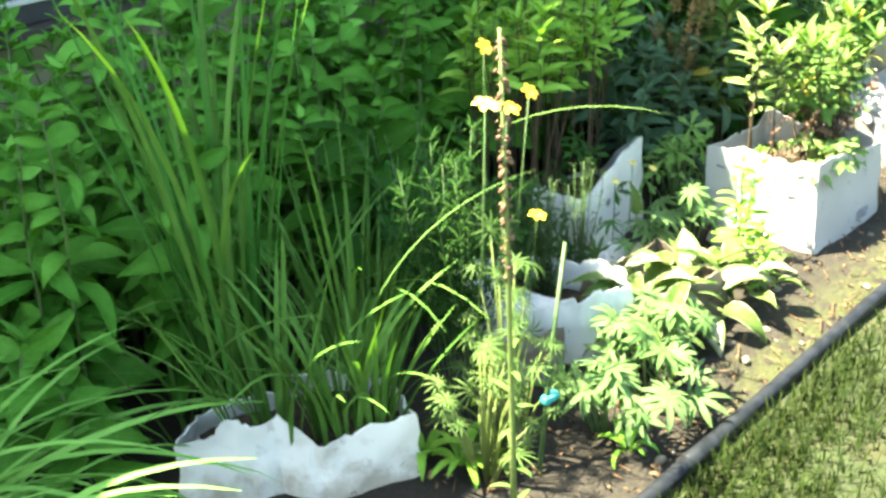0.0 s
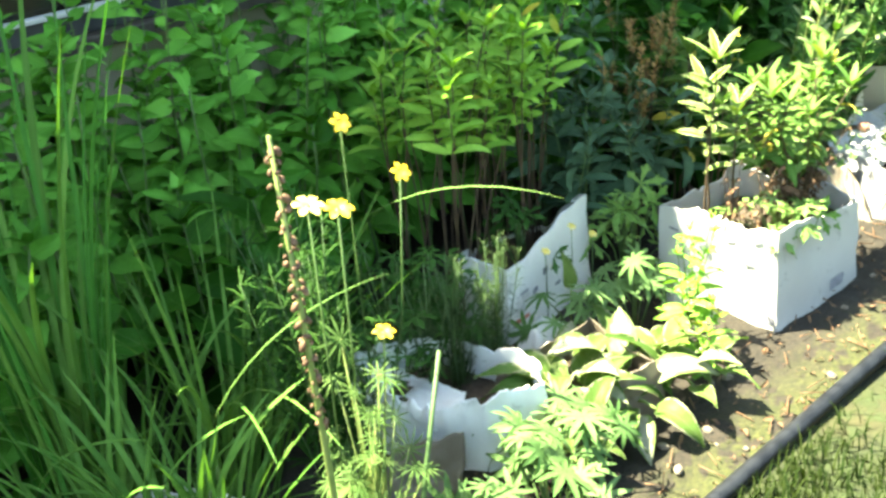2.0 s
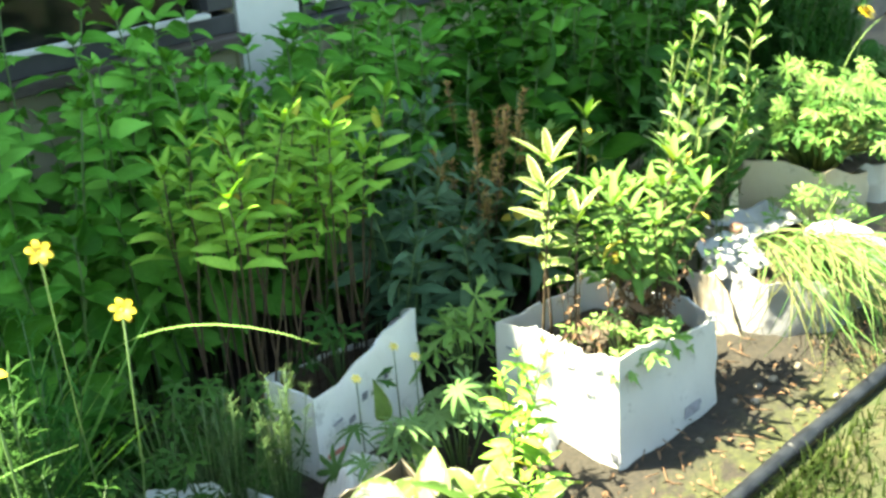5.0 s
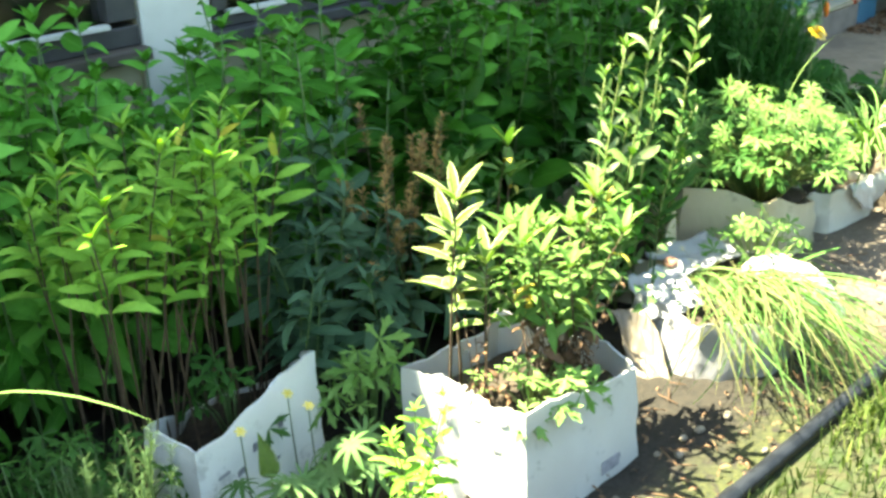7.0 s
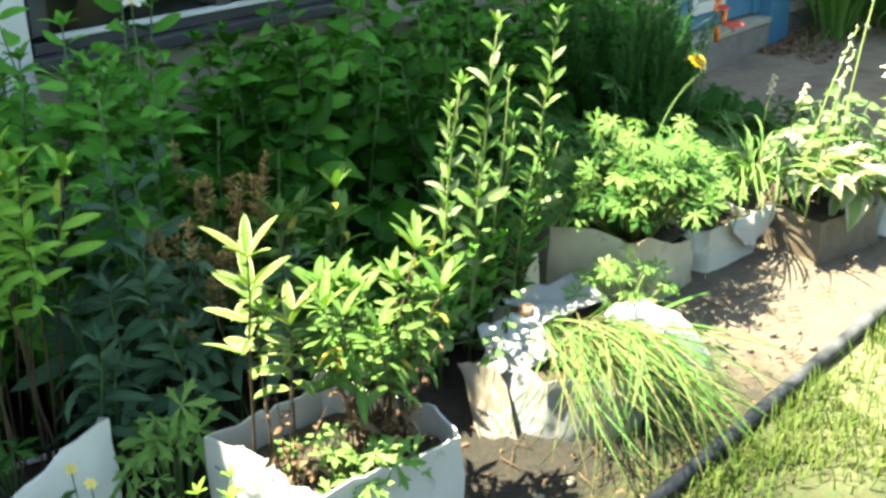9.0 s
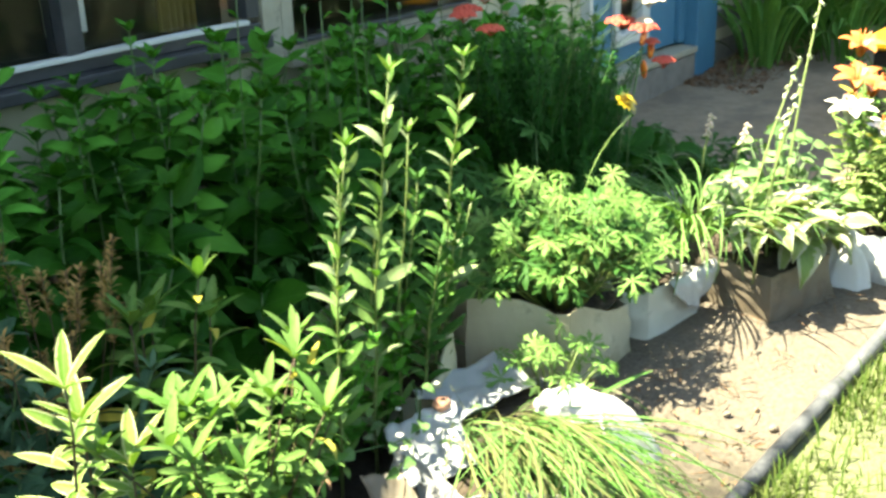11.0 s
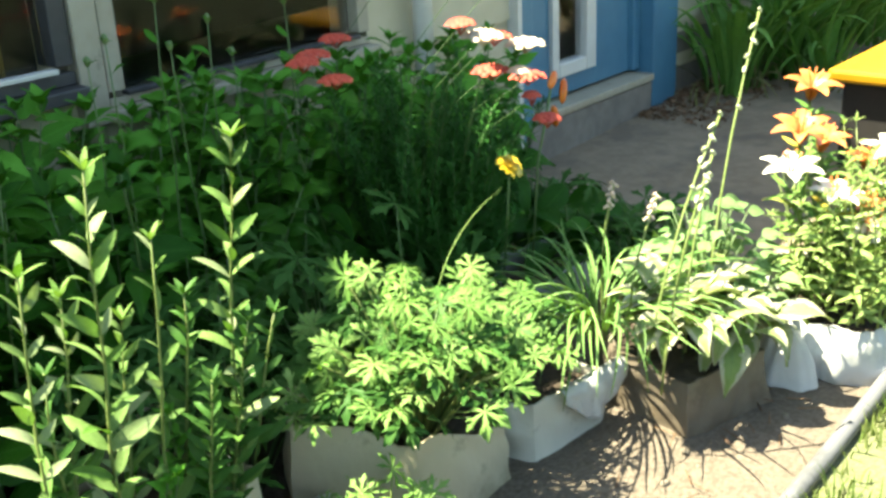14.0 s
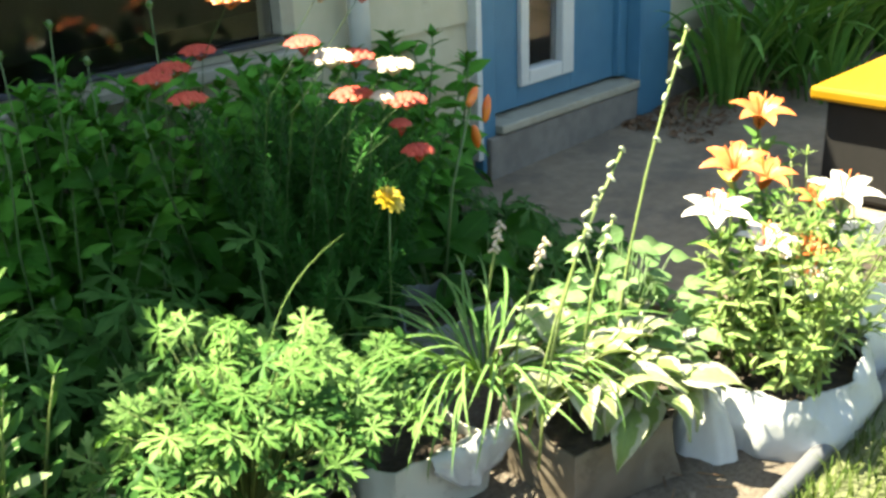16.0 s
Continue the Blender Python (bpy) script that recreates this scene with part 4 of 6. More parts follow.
# ---- bags ----
def bag(name, corners, soil, mat, label, seed, category="grow bag", bulge=0.012, soil_mat=None, prints=(), crease=0.018, tear=0.0):
    """An open plastic bag of soil. corners: x, y and rim height round the bag; soil: height of the soil."""
    rng = random.Random(seed)
    cx = sum(c[0] for c in corners) / len(corners)
    cy = sum(c[1] for c in corners) / len(corners)
    t = thing(name, cx, cy, label, category, group="bags along the bed")
    per, rows, ring = 14, 12, []
    for i, (ax, ay, ah) in enumerate(corners):
        bx, by, bh = corners[(i + 1) % len(corners)]
        for k in range(per):
            s = k / per
            e = s if k else 0.0
            px, py = ax + (bx - ax) * e - cx, ay + (by - ay) * e - cy
            ring.append((px, py, ah + (bh - ah) * (s * s * (3 - 2 * s)), 0.0 if k == 0 else math.sin(math.pi * s)))
    jag, edge = [], 0.0
    for _ in ring:
        edge = rng.uniform(-1.6, 0.6) * tear if rng.random() < 0.28 else edge * 0.75
        jag.append(edge)
    n = len(ring)
    verts, faces = [], []

    def wall_point(i, v, inner):
        px, py, h, mid = ring[i]
        q = Vector((px, py, 0))
        o = q.normalized()
        wob = noise.noise((px * 7 + seed, py * 7, v * 1.4)) * 0.012 + noise.noise((px * 19, py * 19 + seed, v * 3.0)) * 0.006
        sharp = abs(noise.noise((px * 9 - seed, py * 9, v * 1.1 + 4))) + 0.6 * abs(noise.noise((px * 23, py * 23 + seed, v * 2.6)))
        wob += crease * (0.25 - min(sharp, 0.5))
        out = bulge * math.sin(math.pi * min(v * 0.9 + 0.1, 1)) * (0.35 + 0.65 * mid) + wob - 0.014 * v
        rim = (noise.noise((px * 11, py * 11, seed)) * 0.022 + noise.noise((px * 34, py * 34, seed)) * 0.010) * min(1.2, 0.25 + 25 * crease)
        p = q + o * (out - (0.005 if inner else 0.0))
        p.z = -0.012 + (h + (rim + jag[i]) * v + 0.012) * v + SLOPE * px
        return p

    for j in range(rows + 1):
        for i in range(n):
            verts.append(wall_point(i, j / rows, False))
    base = len(verts)
    for j in range(rows + 1):
        for i in range(n):
            verts.append(wall_point(i, 1 - (j / rows) * 0.75, True))
    for j in range(rows):
        for i in range(n):
            k = (i + 1) % n
            faces.append((j * n + i, j * n + k, (j + 1) * n + k, (j + 1) * n + i))
            faces.append((base + j * n + i, base + j * n + k, base + (j + 1) * n + k, base + (j + 1) * n + i))
    for i in range(n):
        k = (i + 1) % n
        faces.append((rows * n + i, rows * n + k, base + k, base + i))
    walls = mesh_of("bag_wall", verts, faces, mat)
    walls.set_sharp_from_angle(angle=radians(38))
    body = child("bag_wall", walls, t)
    sv, sf = [Vector((0, 0, soil + 0.01))], []
    for q in (0.35, 0.7, 0.97):
        for i in range(n):
            p = wall_point(i, min(0.95, soil / max(ring[i][2], 0.02)), True) * 1.0
            sv.append(Vector((p.x * q, p.y * q, soil + 0.012 * noise.noise((p.x * q * 14, p.y * q * 14, seed)) + SLOPE * p.x * q)))
    for i in range(n):
        k = (i + 1) % n
        sf.append((0, 1 + i, 1 + k))
        for r in range(2):
            sf.append((1 + r * n + i, 1 + (r + 1) * n + i, 1 + (r + 1) * n + k, 1 + r * n + k))
    child("soil", mesh_of("soil", sv, sf, soil_mat or M_SOIL), t)
    # faded marks, laid on the sheet
    for side, s, z0, w, hgt, pm in prints:
        i = int((side + s) * per) % n
        k = (i + 2) % n
        v0 = z0 / max(ring[i][2], 0.05)
        a, b = wall_point(i, v0, False), wall_point(k, v0, False)
        c = wall_point(i, min(v0 + hgt / ring[i][2], 1), False)
        e, up = (b - a).normalized(), (c - a).normalized()
        o = e.cross(up).normalized() * 0.003
        if o.dot(Vector((a.x, a.y, 0))) < 0:
            o = -o
        m = a + o
        quad = [m, m + e * w, m + e * w + up * hgt, m + up * hgt]
        quad += [p - o * 0.6 for p in quad]
        child("print_bar", mesh_of("print_bar", quad, [(0, 1, 2, 3), (0, 4, 5, 1), (1, 5, 6, 2), (2, 6, 7, 3), (3, 7, 4, 0)], pm, smooth=False), body)
    return t


bag("grow_bag", [(0.945, 1.325, 0.17), (1.04, 1.235, 0.215), (1.125, 1.19, 0.20), (1.19, 1.10, 0.145), (1.37, 1.015, 0.165), (1.45, 1.18, 0.14), (1.34, 1.345, 0.155), (1.18, 1.395, 0.155), (1.06, 1.42, 0.15)], 0.10, M_BAG_DIRTY, "crumpled soiled white plastic bag planted with sword-shaped leaves", 11, bulge=0.004, crease=0.030, tear=0.010)
bag("grow_bag", [(1.86, 1.43, 0.17), (1.80, 1.24, 0.15), (1.84, 1.09, 0.16), (1.90, 1.00, 0.19), (2.03, 0.945, 0.20), (2.10, 1.05, 0.19), (2.06, 1.32, 0.15)], 0.08, M_BAG_TORN, "torn soiled white plastic bag, tinted blue for shade", 12, bulge=0.004, crease=0.028, tear=0.016)
bag("grow_bag", [(2.29, 1.33, 0.205), (2.645, 1.365, 0.270), (2.70, 1.60, 0.10), (2.48, 1.66, 0.10), (2.27, 1.49, 0.21)], 0.09, M_BAG_BRIGHT, "white plastic bag with one tall pointed corner", 13, bulge=0.004, crease=0.010, tear=0.004,
    prints=[(0, 0.10, 0.05, 0.05, 0.012, M_PRINT_RED), (0, 0.3, 0.10, 0.022, 0.014, M_PRINT), (0, 0.45, 0.13, 0.016, 0.02, M_PRINT), (0, 0.6, 0.08, 0.02, 0.008, M_PRINT), (0, 0.2, 0.12, 0.03, 0.007, M_PRINT), (0, 0.7, 0.15, 0.012, 0.018, M_PRINT)])
bag("grow_bag", [(2.02, 0.92, 0.13), (2.30, 0.86, 0.14), (2.34, 1.10, 0.15), (2.05, 1.14, 0.14)], 0.09, M_BAG_BROWN, "stained brown plastic bag under variegated hostas", 14, tear=0.008)
bag("grow_bag", [(2.742, 1.225, 0.237), (2.738, 1.11, 0.262), (2.752, 1.06, 0.248), (2.738, 0.96, 0.252), (2.738, 0.852, 0.27), (3.092, 0.835, 0.228), (3.135, 0.94, 0.232), (3.10, 1.12, 0.235), (3.035, 1.20, 0.275), (2.98, 1.205, 0.232)], 0.16, M_BAG, "large square white plastic bag with flowers", 15, bulge=0.004, crease=0.004, tear=0.006,
    prints=[(0, 0.4, 0.19, 0.03, 0.006, M_PRINT), (0, 0.6, 0.13, 0.025, 0.005, M_PRINT), (2, 0.5, 0.20, 0.03, 0.010, M_PRINT), (3, 0.2, 0.16, 0.026, 0.006, M_PRINT), (3, 0.85, 0.03, 0.03, 0.02, M_PRINT), (3, 0.4, 0.22, 0.02, 0.008, M_PRINT), (4, 0.70, 0.03, 0.06, 0.03, M_PRINT), (4, 0.84, 0.045, 0.015, 0.008, M_PRINT), (1, 0.3, 0.17, 0.02, 0.012, M_PRINT)])
bag("grow_bag", [(3.66, 1.38, 0.14), (3.68, 1.22, 0.13), (3.74, 1.21, 0.17), (3.845, 1.25, 0.245), (3.88, 1.60, 0.25), (3.68, 1.62, 0.20)], 0.10, M_BAG_CREAM, "ivory plastic bag under tall leafy spires", 16, bulge=0.006, crease=0.008)
bag("grow_bag", [(3.97, 1.33, 0.24), (4.095, 1.105, 0.20), (4.36, 1.085, 0.125), (4.42, 1.32, 0.14), (4.12, 1.50, 0.24)], 0.15, M_BAG_CREAM, "ivory plastic bag overflowing with cranesbill", 17, bulge=0.008, crease=0.010)
bag("grow_bag", [(4.40, 1.15, 0.12), (4.435, 1.082, 0.12), (4.66, 1.05, 0.12), (4.68, 1.28, 0.16), (4.43, 1.32, 0.16)], 0.10, M_BAG_IVORY, "small white plastic bag with a folded-over rim", 18, bulge=0.004, crease=0.010)
bag("grow_bag", [(4.715, 1.065, 0.135), (4.685, 0.86, 0.125), (4.92, 0.775, 0.13), (5.02, 1.06, 0.19), (4.86, 1.22, 0.19)], 0.12, M_BAG_BROWN, "stained plastic bag holding hostas and grassy leaves", 19, bulge=0.006, crease=0.012)
bag("grow_bag", [(5.06, 0.83, 0.15), (5.06, 0.72, 0.13), (5.10, 0.615, 0.12), (5.25, 0.57, 0.13), (5.40, 0.60, 0.16), (5.46, 0.76, 0.19), (5.25, 0.98, 0.19)], 0.10, M_BAG, "sagging white plastic bag planted with lilies", 20, bulge=0.03, crease=0.022)
bag("grow_bag", [(4.80, 1.42, 0.14), (5.06, 1.30, 0.17), (5.14, 1.52, 0.17), (4.92, 1.62, 0.17)], 0.11, M_BAG_GREY, "greyish plastic bag in the shade of the wall", 21)
bag("grow_bag", [(5.46, 0.66, 0.23), (5.72, 0.50, 0.24), (5.86, 0.74, 0.25), (5.60, 0.94, 0.25)], 0.18, M_BAG_BRIGHT, "white plastic bag at the patio corner", 22)
bag("grow_bag", [(3.475, 1.15, 0.15), (3.455, 0.925, 0.135), (3.565, 0.785, 0.14), (3.78, 0.80, 0.13), (3.92, 0.90, 0.12), (3.95, 1.08, 0.12), (3.90, 1.21, 0.11), (3.62, 1.22, 0.12)], 0.10, M_BAG_STRIPED, "slumped silvery plastic bag under trailing grass", 23, bulge=0.012, crease=0.018, tear=0.004)


def flap(name, ax, ay, bx, by, top, drops, mat, label, out=0.02, seed=1):
    """A rim of sheet folded outward and hanging down; drops: how far it hangs, from one end to the other."""
    t = thing(name, ax, ay, label, "plastic bag", group="folded rims")
    nrm = Vector((by - ay, ax - bx, 0)).normalized()
    cols, rows, verts, faces = 22, 8, [], []
    for j in range(rows + 1):
        v = j / rows
        for i in range(cols + 1):
            u = i / cols
            f = u * (len(drops) - 1)
            k = min(int(f), len(drops) - 2)
            d = drops[k] + (drops[k + 1] - drops[k]) * (f - k)
            fold = abs(noise.noise((u * 7 + seed, v * 1.2, seed))) * 0.022
            o = nrm * (-0.012 + out * min(1.0, 5 * v) + fold)
            verts.append(Vector(((bx - ax) * u, (by - ay) * u, top + SLOPE * (bx - ax) * u + 0.012 * math.sin(3.14 * min(1, 4 * v)) - d * v)) + o)
            if i and j:
                q = j * (cols + 1) + i
                faces.append((q - cols - 2, q - cols - 1, q, q - 1))
    ob = child("bag_rim", mesh_of("bag_rim", verts, faces, mat), t)
    ob.modifiers.new("thick", "SOLIDIFY").thickness = 0.002
    return t


def crumple(name, x, y, rx, ry, hh, mat, label, seed, turn=0.0, crease=0.34):
    """A slumped, folded plastic bag: a low lump of sheet with sharp folds and an uneven hem."""
    t = thing(name, x, y, label, "plastic bag", turn=turn, group="slumped bags")
    verts, faces, n, rows = [], [], 64, 20
    for j in range(rows + 1):
        q = 1 - j / rows
        for i in range(n):
            a = 2 * math.pi * i / n
            c, s = math.cos(a), math.sin(a)
            hem = 1 + 0.28 * noise.noise((1.4 * c + seed, 1.4 * s, 1.0)) + 0.10 * noise.noise((4 * c, 4 * s + seed, 2.0))
            px, py = rx * q * hem * c, ry * q * hem * s
            fold = abs(noise.noise((px * 13 + seed, py * 13 + px * 5, 0.3))) + 0.4 * abs(noise.noise((px * 30, py * 30 + seed, 0.7)))
            slant = 1 + 0.22 * noise.noise((px * 6 + seed, py * 6, 5.0))
            z = hh * (1 - q ** 2.6) * slant - crease * hh * min(fold * 1.6, 1.0) * (1 - q ** 6)
            verts.append((px, py, max(z, -0.006) - 0.004 + SLOPE * (px * math.cos(radians(turn)) - py * math.sin(radians(turn)))))
            if j:
                k = (i + 1) % n
                faces.append(((j - 1) * n + i, (j - 1) * n + k, j * n + k, j * n + i))
    child("bag_sheet", mesh_of("bag_sheet", verts, faces, mat), t)
    return t


crumple("slumped_bag", 3.885, 0.955, 0.085, 0.16, 0.16, M_BAG, "smooth bright white lobe of plastic under trailing grass", 6, 20, 0.05)


def draped(name, corners, mat, label, seed, sag=0.02):
    """A loose plastic sheet hung between four corners, with soft folds and an uneven hem."""
    cx, cy = sum(c[0] for c in corners) / 4, sum(c[1] for c in corners) / 4
    t = thing(name, cx, cy, label, "plastic bag", group="slumped bags")
    a, b, c, d = [Vector((q[0] - cx, q[1] - cy, q[2] - gz(cx))) for q in corners]
    n, verts, faces = 22, [], []
    for j in range(n + 1):
        for i in range(n + 1):
            u, v = i / n, j / n
            p = a.lerp(b, u).lerp(d.lerp(c, u), v)
            edge = 0.10 * noise.noise((3.1 * u + seed, 3.1 * v, 0.5))
            p = p + (a.lerp(c, 0.5) - p) * edge * (1 if min(u, v, 1 - u, 1 - v) < 0.12 else 0.3)
            p.z += 0.014 * noise.noise((4 * u + 2 * v, 3 * v, seed)) - 0.012 * abs(noise.noise((7 * u - 3 * v, 2 * v + u, seed + 4))) - sag * math.sin(math.pi * u) * math.sin(math.pi * v)
            verts.append(p)
            if i and j:
                q = j * (n + 1) + i
                faces.append((q - n - 2, q - n - 1, q, q - 1))
    ob = child("bag_sheet", mesh_of("bag_sheet", verts, faces, mat), t)
    ob.modifiers.new("thick", "SOLIDIFY").thickness = 0.003
    return t


draped("slumped_bag", [(3.45, 1.06, 0.235), (3.57, 0.99, 0.265), (3.70, 1.15, 0.30), (3.53, 1.20, 0.28)], M_BAG_GREY, "silvery plastic sheet folded over a bag", 5)
draped("slumped_bag", [(3.64, 1.10, 0.285), (3.90, 1.07, 0.265), (3.97, 1.22, 0.27), (3.68, 1.25, 0.29)], M_BAG_GREY, "silvery plastic sheet draped against an ivory bag", 8)
draped("slumped_bag", [(1.82, 1.41, 0.165), (1.84, 1.10, 0.165), (1.97, 1.14, 0.185), (1.96, 1.40, 0.155)], M_BAG_TORN, "crumpled white plastic, tinted blue for shade, over a torn bag", 23)
draped("slumped_bag", [(1.68, 1.10, 0.065), (1.82, 1.00, 0.070), (1.85, 1.02, 0.20), (1.75, 1.14, 0.16)], M_BAG_BROWN, "soil-stained plastic flap leaning on a torn bag", 3)
draped("slumped_bag", [(3.34, 1.02, 0.118), (3.40, 0.96, 0.12), (3.49, 1.09, 0.245), (3.42, 1.16, 0.24)], M_BAG_BROWN, "stained fold of plastic leaning on a bag", 11)
crumple("slumped_bag", 2.69, 1.07, 0.05, 0.08, 0.12, M_BAG, "small crumpled white plastic bag between larger ones", 14, 20)
crumple("slumped_bag", 2.34, 1.26, 0.10, 0.06, 0.09, M_BAG_BRIGHT, "crushed white plastic sheet below a bag", 15, 10)
crumple("slumped_bag", 5.03, 0.80, 0.05, 0.08, 0.17, M_BAG, "fold of white plastic between two bags", 17, 0)
tear = thing("red_scrap", 3.662, 1.15, "small reddish scrap in the fold of a bag", "scrap", gz(3.66) + 0.165)
child("scrap", knob("scrap", 0.022, M_TERRA, 0.7, 8), tear)
flap("folded_rim", 4.51, 1.073, 4.71, 1.043, 0.125, (0.02, 0.05, 0.085, 0.095, 0.07, 0.06, 0.03), M_BAG, "bright white plastic rim folded down over a bag", 0.03, 3)


# ---- plants: the tall row against the house ----
rng = random.Random(101)
for k in range(84):
    bx, by = 0.15 + 5.0 * k / 83 + rng.uniform(-0.04, 0.04), rng.uniform(1.84, 2.12)
    p = thing("leafy_plant", bx, by, "tall green leafy plant close to the house wall", "plant", group="tall plants against the house", turn=rng.uniform(0, 360))
    # Lighter green below x 3.1, darker beyond, in place of brighter and deeper shade.
    far_leaf, far_mat = (L_HEART_MASS, M_HEART_MASS) if bx > 3.1 else (L_BROAD_FAR, M_BROAD_FAR_LIT)
    h = Heap()
    stalk(p, rng, rng.uniform(0.72, 1.0) + 0.08 * (0.8 < bx < 2.3) - 0.12 * (bx > 3.2) - 0.16 * (bx > 4.0), (rng.uniform(-0.12, 0.12), rng.uniform(-0.10, 0.06)), far_leaf, rng.uniform(0.12, 0.16), 0.28, 13, droop=0.6, r=0.005, joined=h, taper=0.45, seek=0.6)
    stalk(p, rng, rng.uniform(0.55, 0.85) - 0.08 * (bx > 3.2) - 0.08 * (bx > 4.0), (rng.uniform(-0.14, 0.14), rng.uniform(-0.14, 0.02)), far_leaf, rng.uniform(0.12, 0.16) + 0.03 * (bx > 3.1), 0.15, 11, droop=0.6, r=0.004, joined=h, taper=0.5, seek=0.6, offset=(0.05, -0.03, 0))
    if bx > 0.9:
        for s in range(2):
            stalk(p, rng, rng.uniform(0.55, 0.78) + 0.08 * (bx < 3.1) + 0.08 * (bx < 2.3) - 0.10 * (bx > 4.0), (rng.uniform(-0.14, 0.14), rng.uniform(-0.16, 0.04)), far_leaf, rng.uniform(0.11, 0.14), 0.2, 13, droop=0.5, r=0.004, joined=h, taper=0.4, seek=0.6, offset=(rng.uniform(-0.06, 0.06), rng.uniform(-0.05, 0.03), 0))
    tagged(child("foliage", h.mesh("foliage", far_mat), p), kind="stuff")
for k in range(44):
    bx, by = 0.30 + 4.2 * k / 43 + rng.uniform(-0.05, 0.05), rng.uniform(1.58, 1.84)
    if 2.05 < bx < 2.8 and by < 1.78:
        by = 1.80
    p = thing("leafy_plant", bx, by, "tall green leafy plant with broad pointed leaves", "plant", group="tall plants against the house", turn=rng.uniform(0, 360))
    # The heart leaves past x 3.1 carry shade in their darker green.
    stalk(p, rng, rng.uniform(0.62, 0.92) - 0.10 * (bx > 3.2) - 0.08 * (bx > 4.0), (rng.uniform(-0.12, 0.12), rng.uniform(-0.12, 0.06)), L_HEART_DIM if bx > 3.1 else L_BROAD, rng.uniform(0.12, 0.18) + 0.04 * (bx < 1.2), 0.30, 10, droop=0.6, r=0.005, taper=0.5, seek=0.6)
for bx, by, hh in ((4.22, 1.98, 0.66), (4.34, 2.05, 0.66), (4.46, 1.95, 0.66), (4.58, 2.04, 0.68), (4.70, 1.96, 0.68), (4.84, 2.04, 0.66), (4.96, 1.95, 0.64), (5.08, 2.03, 0.62), (5.18, 1.92, 0.56), (5.28, 2.02, 0.56), (4.40, 1.82, 0.60), (4.64, 1.84, 0.60), (4.9, 1.84, 0.58), (5.12, 1.80, 0.46), (5.30, 1.88, 0.44), (5.42, 2.05, 0.56), (5.55, 2.08, 0.60), (5.68, 2.06, 0.50)):
    p = thing("leafy_plant", bx, by, "dark leafy plant under the window", "plant", group="plants under the window", turn=rng.uniform(0, 360))
    h = Heap()
    for s in range(3):
        stalk(p, rng, (hh + 0.04 * (bx < 5.15)) * rng.uniform(0.85, 1.08), (rng.uniform(-0.12, 0.12), rng.uniform(-0.12, 0.04)), L_HEART_MASS, rng.uniform(0.11, 0.16), 0.15, 12, droop=0.5, r=0.005, joined=h, offset=(0.04 * s, 0, 0))
    tagged(child("foliage", h.mesh("foliage", M_HEART_MASS), p), kind="stuff")
for bx, by, top in ((3.756, 1.8, 1.133), (4.04, 1.8, 1.063), (4.131, 1.8, 1.12), (4.183, 1.8, 1.023), (4.25, 1.8, 1.061), (4.486, 1.8, 1.067), (3.95, 1.8, 1.021), (4.369, 1.8, 0.973)):
    p = thing("budding_stem", bx, by, "tall thin stem with small leaves and a closed bud", "plant", group="tall budding stems")
    hh = top - gz(bx)
    path = stalk(p, rng, hh, (rng.uniform(-0.03, 0.03), rng.uniform(-0.03, 0.03)), L_BROAD[3:], 0.075, 0.45, 5, spiral=True, droop=-0.4, r=0.0035, top=0.25)
    child("bud", knob("bud", 0.007, M_STEM, 1.6, 7), p, Matrix.Translation(path[-1]))
# lower broad leaves in front of them, from x 1.3 on darkened to stand for shade
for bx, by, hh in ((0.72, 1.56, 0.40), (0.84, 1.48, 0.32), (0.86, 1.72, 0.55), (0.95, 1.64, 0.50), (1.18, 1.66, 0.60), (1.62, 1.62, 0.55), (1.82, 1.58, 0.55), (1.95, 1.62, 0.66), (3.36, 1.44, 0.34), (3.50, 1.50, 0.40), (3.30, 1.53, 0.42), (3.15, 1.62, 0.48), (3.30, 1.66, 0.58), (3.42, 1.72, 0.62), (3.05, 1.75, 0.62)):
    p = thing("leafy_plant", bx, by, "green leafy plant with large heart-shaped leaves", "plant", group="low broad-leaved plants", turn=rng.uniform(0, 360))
    stalk(p, rng, hh, (rng.uniform(-0.08, 0.08), rng.uniform(-0.1, 0.02)), L_BROAD[:3] if bx < 1.3 else L_HEART_DIM, 0.19, 0.15, 7, droop=0.5, r=0.005, taper=0.25, seek=0.8)

# phlox clump over bare brown stems
for bx, by in ((2.24, 1.62), (2.29, 1.48), (2.40, 1.50), (2.50, 1.48), (2.60, 1.52), (2.36, 1.60), (2.54, 1.62)):
    p = thing("phlox", bx, by, "phlox clump with yellow-green leaves on bare brown stems", "plant", group="phlox clump")
    for s in range(5):
        stalk(p, rng, rng.uniform(0.62, 0.80), (rng.uniform(-0.12, 0.12), rng.uniform(-0.12, 0.06)), L_PHLOX, 0.122, 0.75, 6, droop=0.30, r=0.0035, stem_mat=M_STEM_BROWN, offset=(rng.uniform(-0.05, 0.05), rng.uniform(-0.05, 0.05), 0), top=0.5)
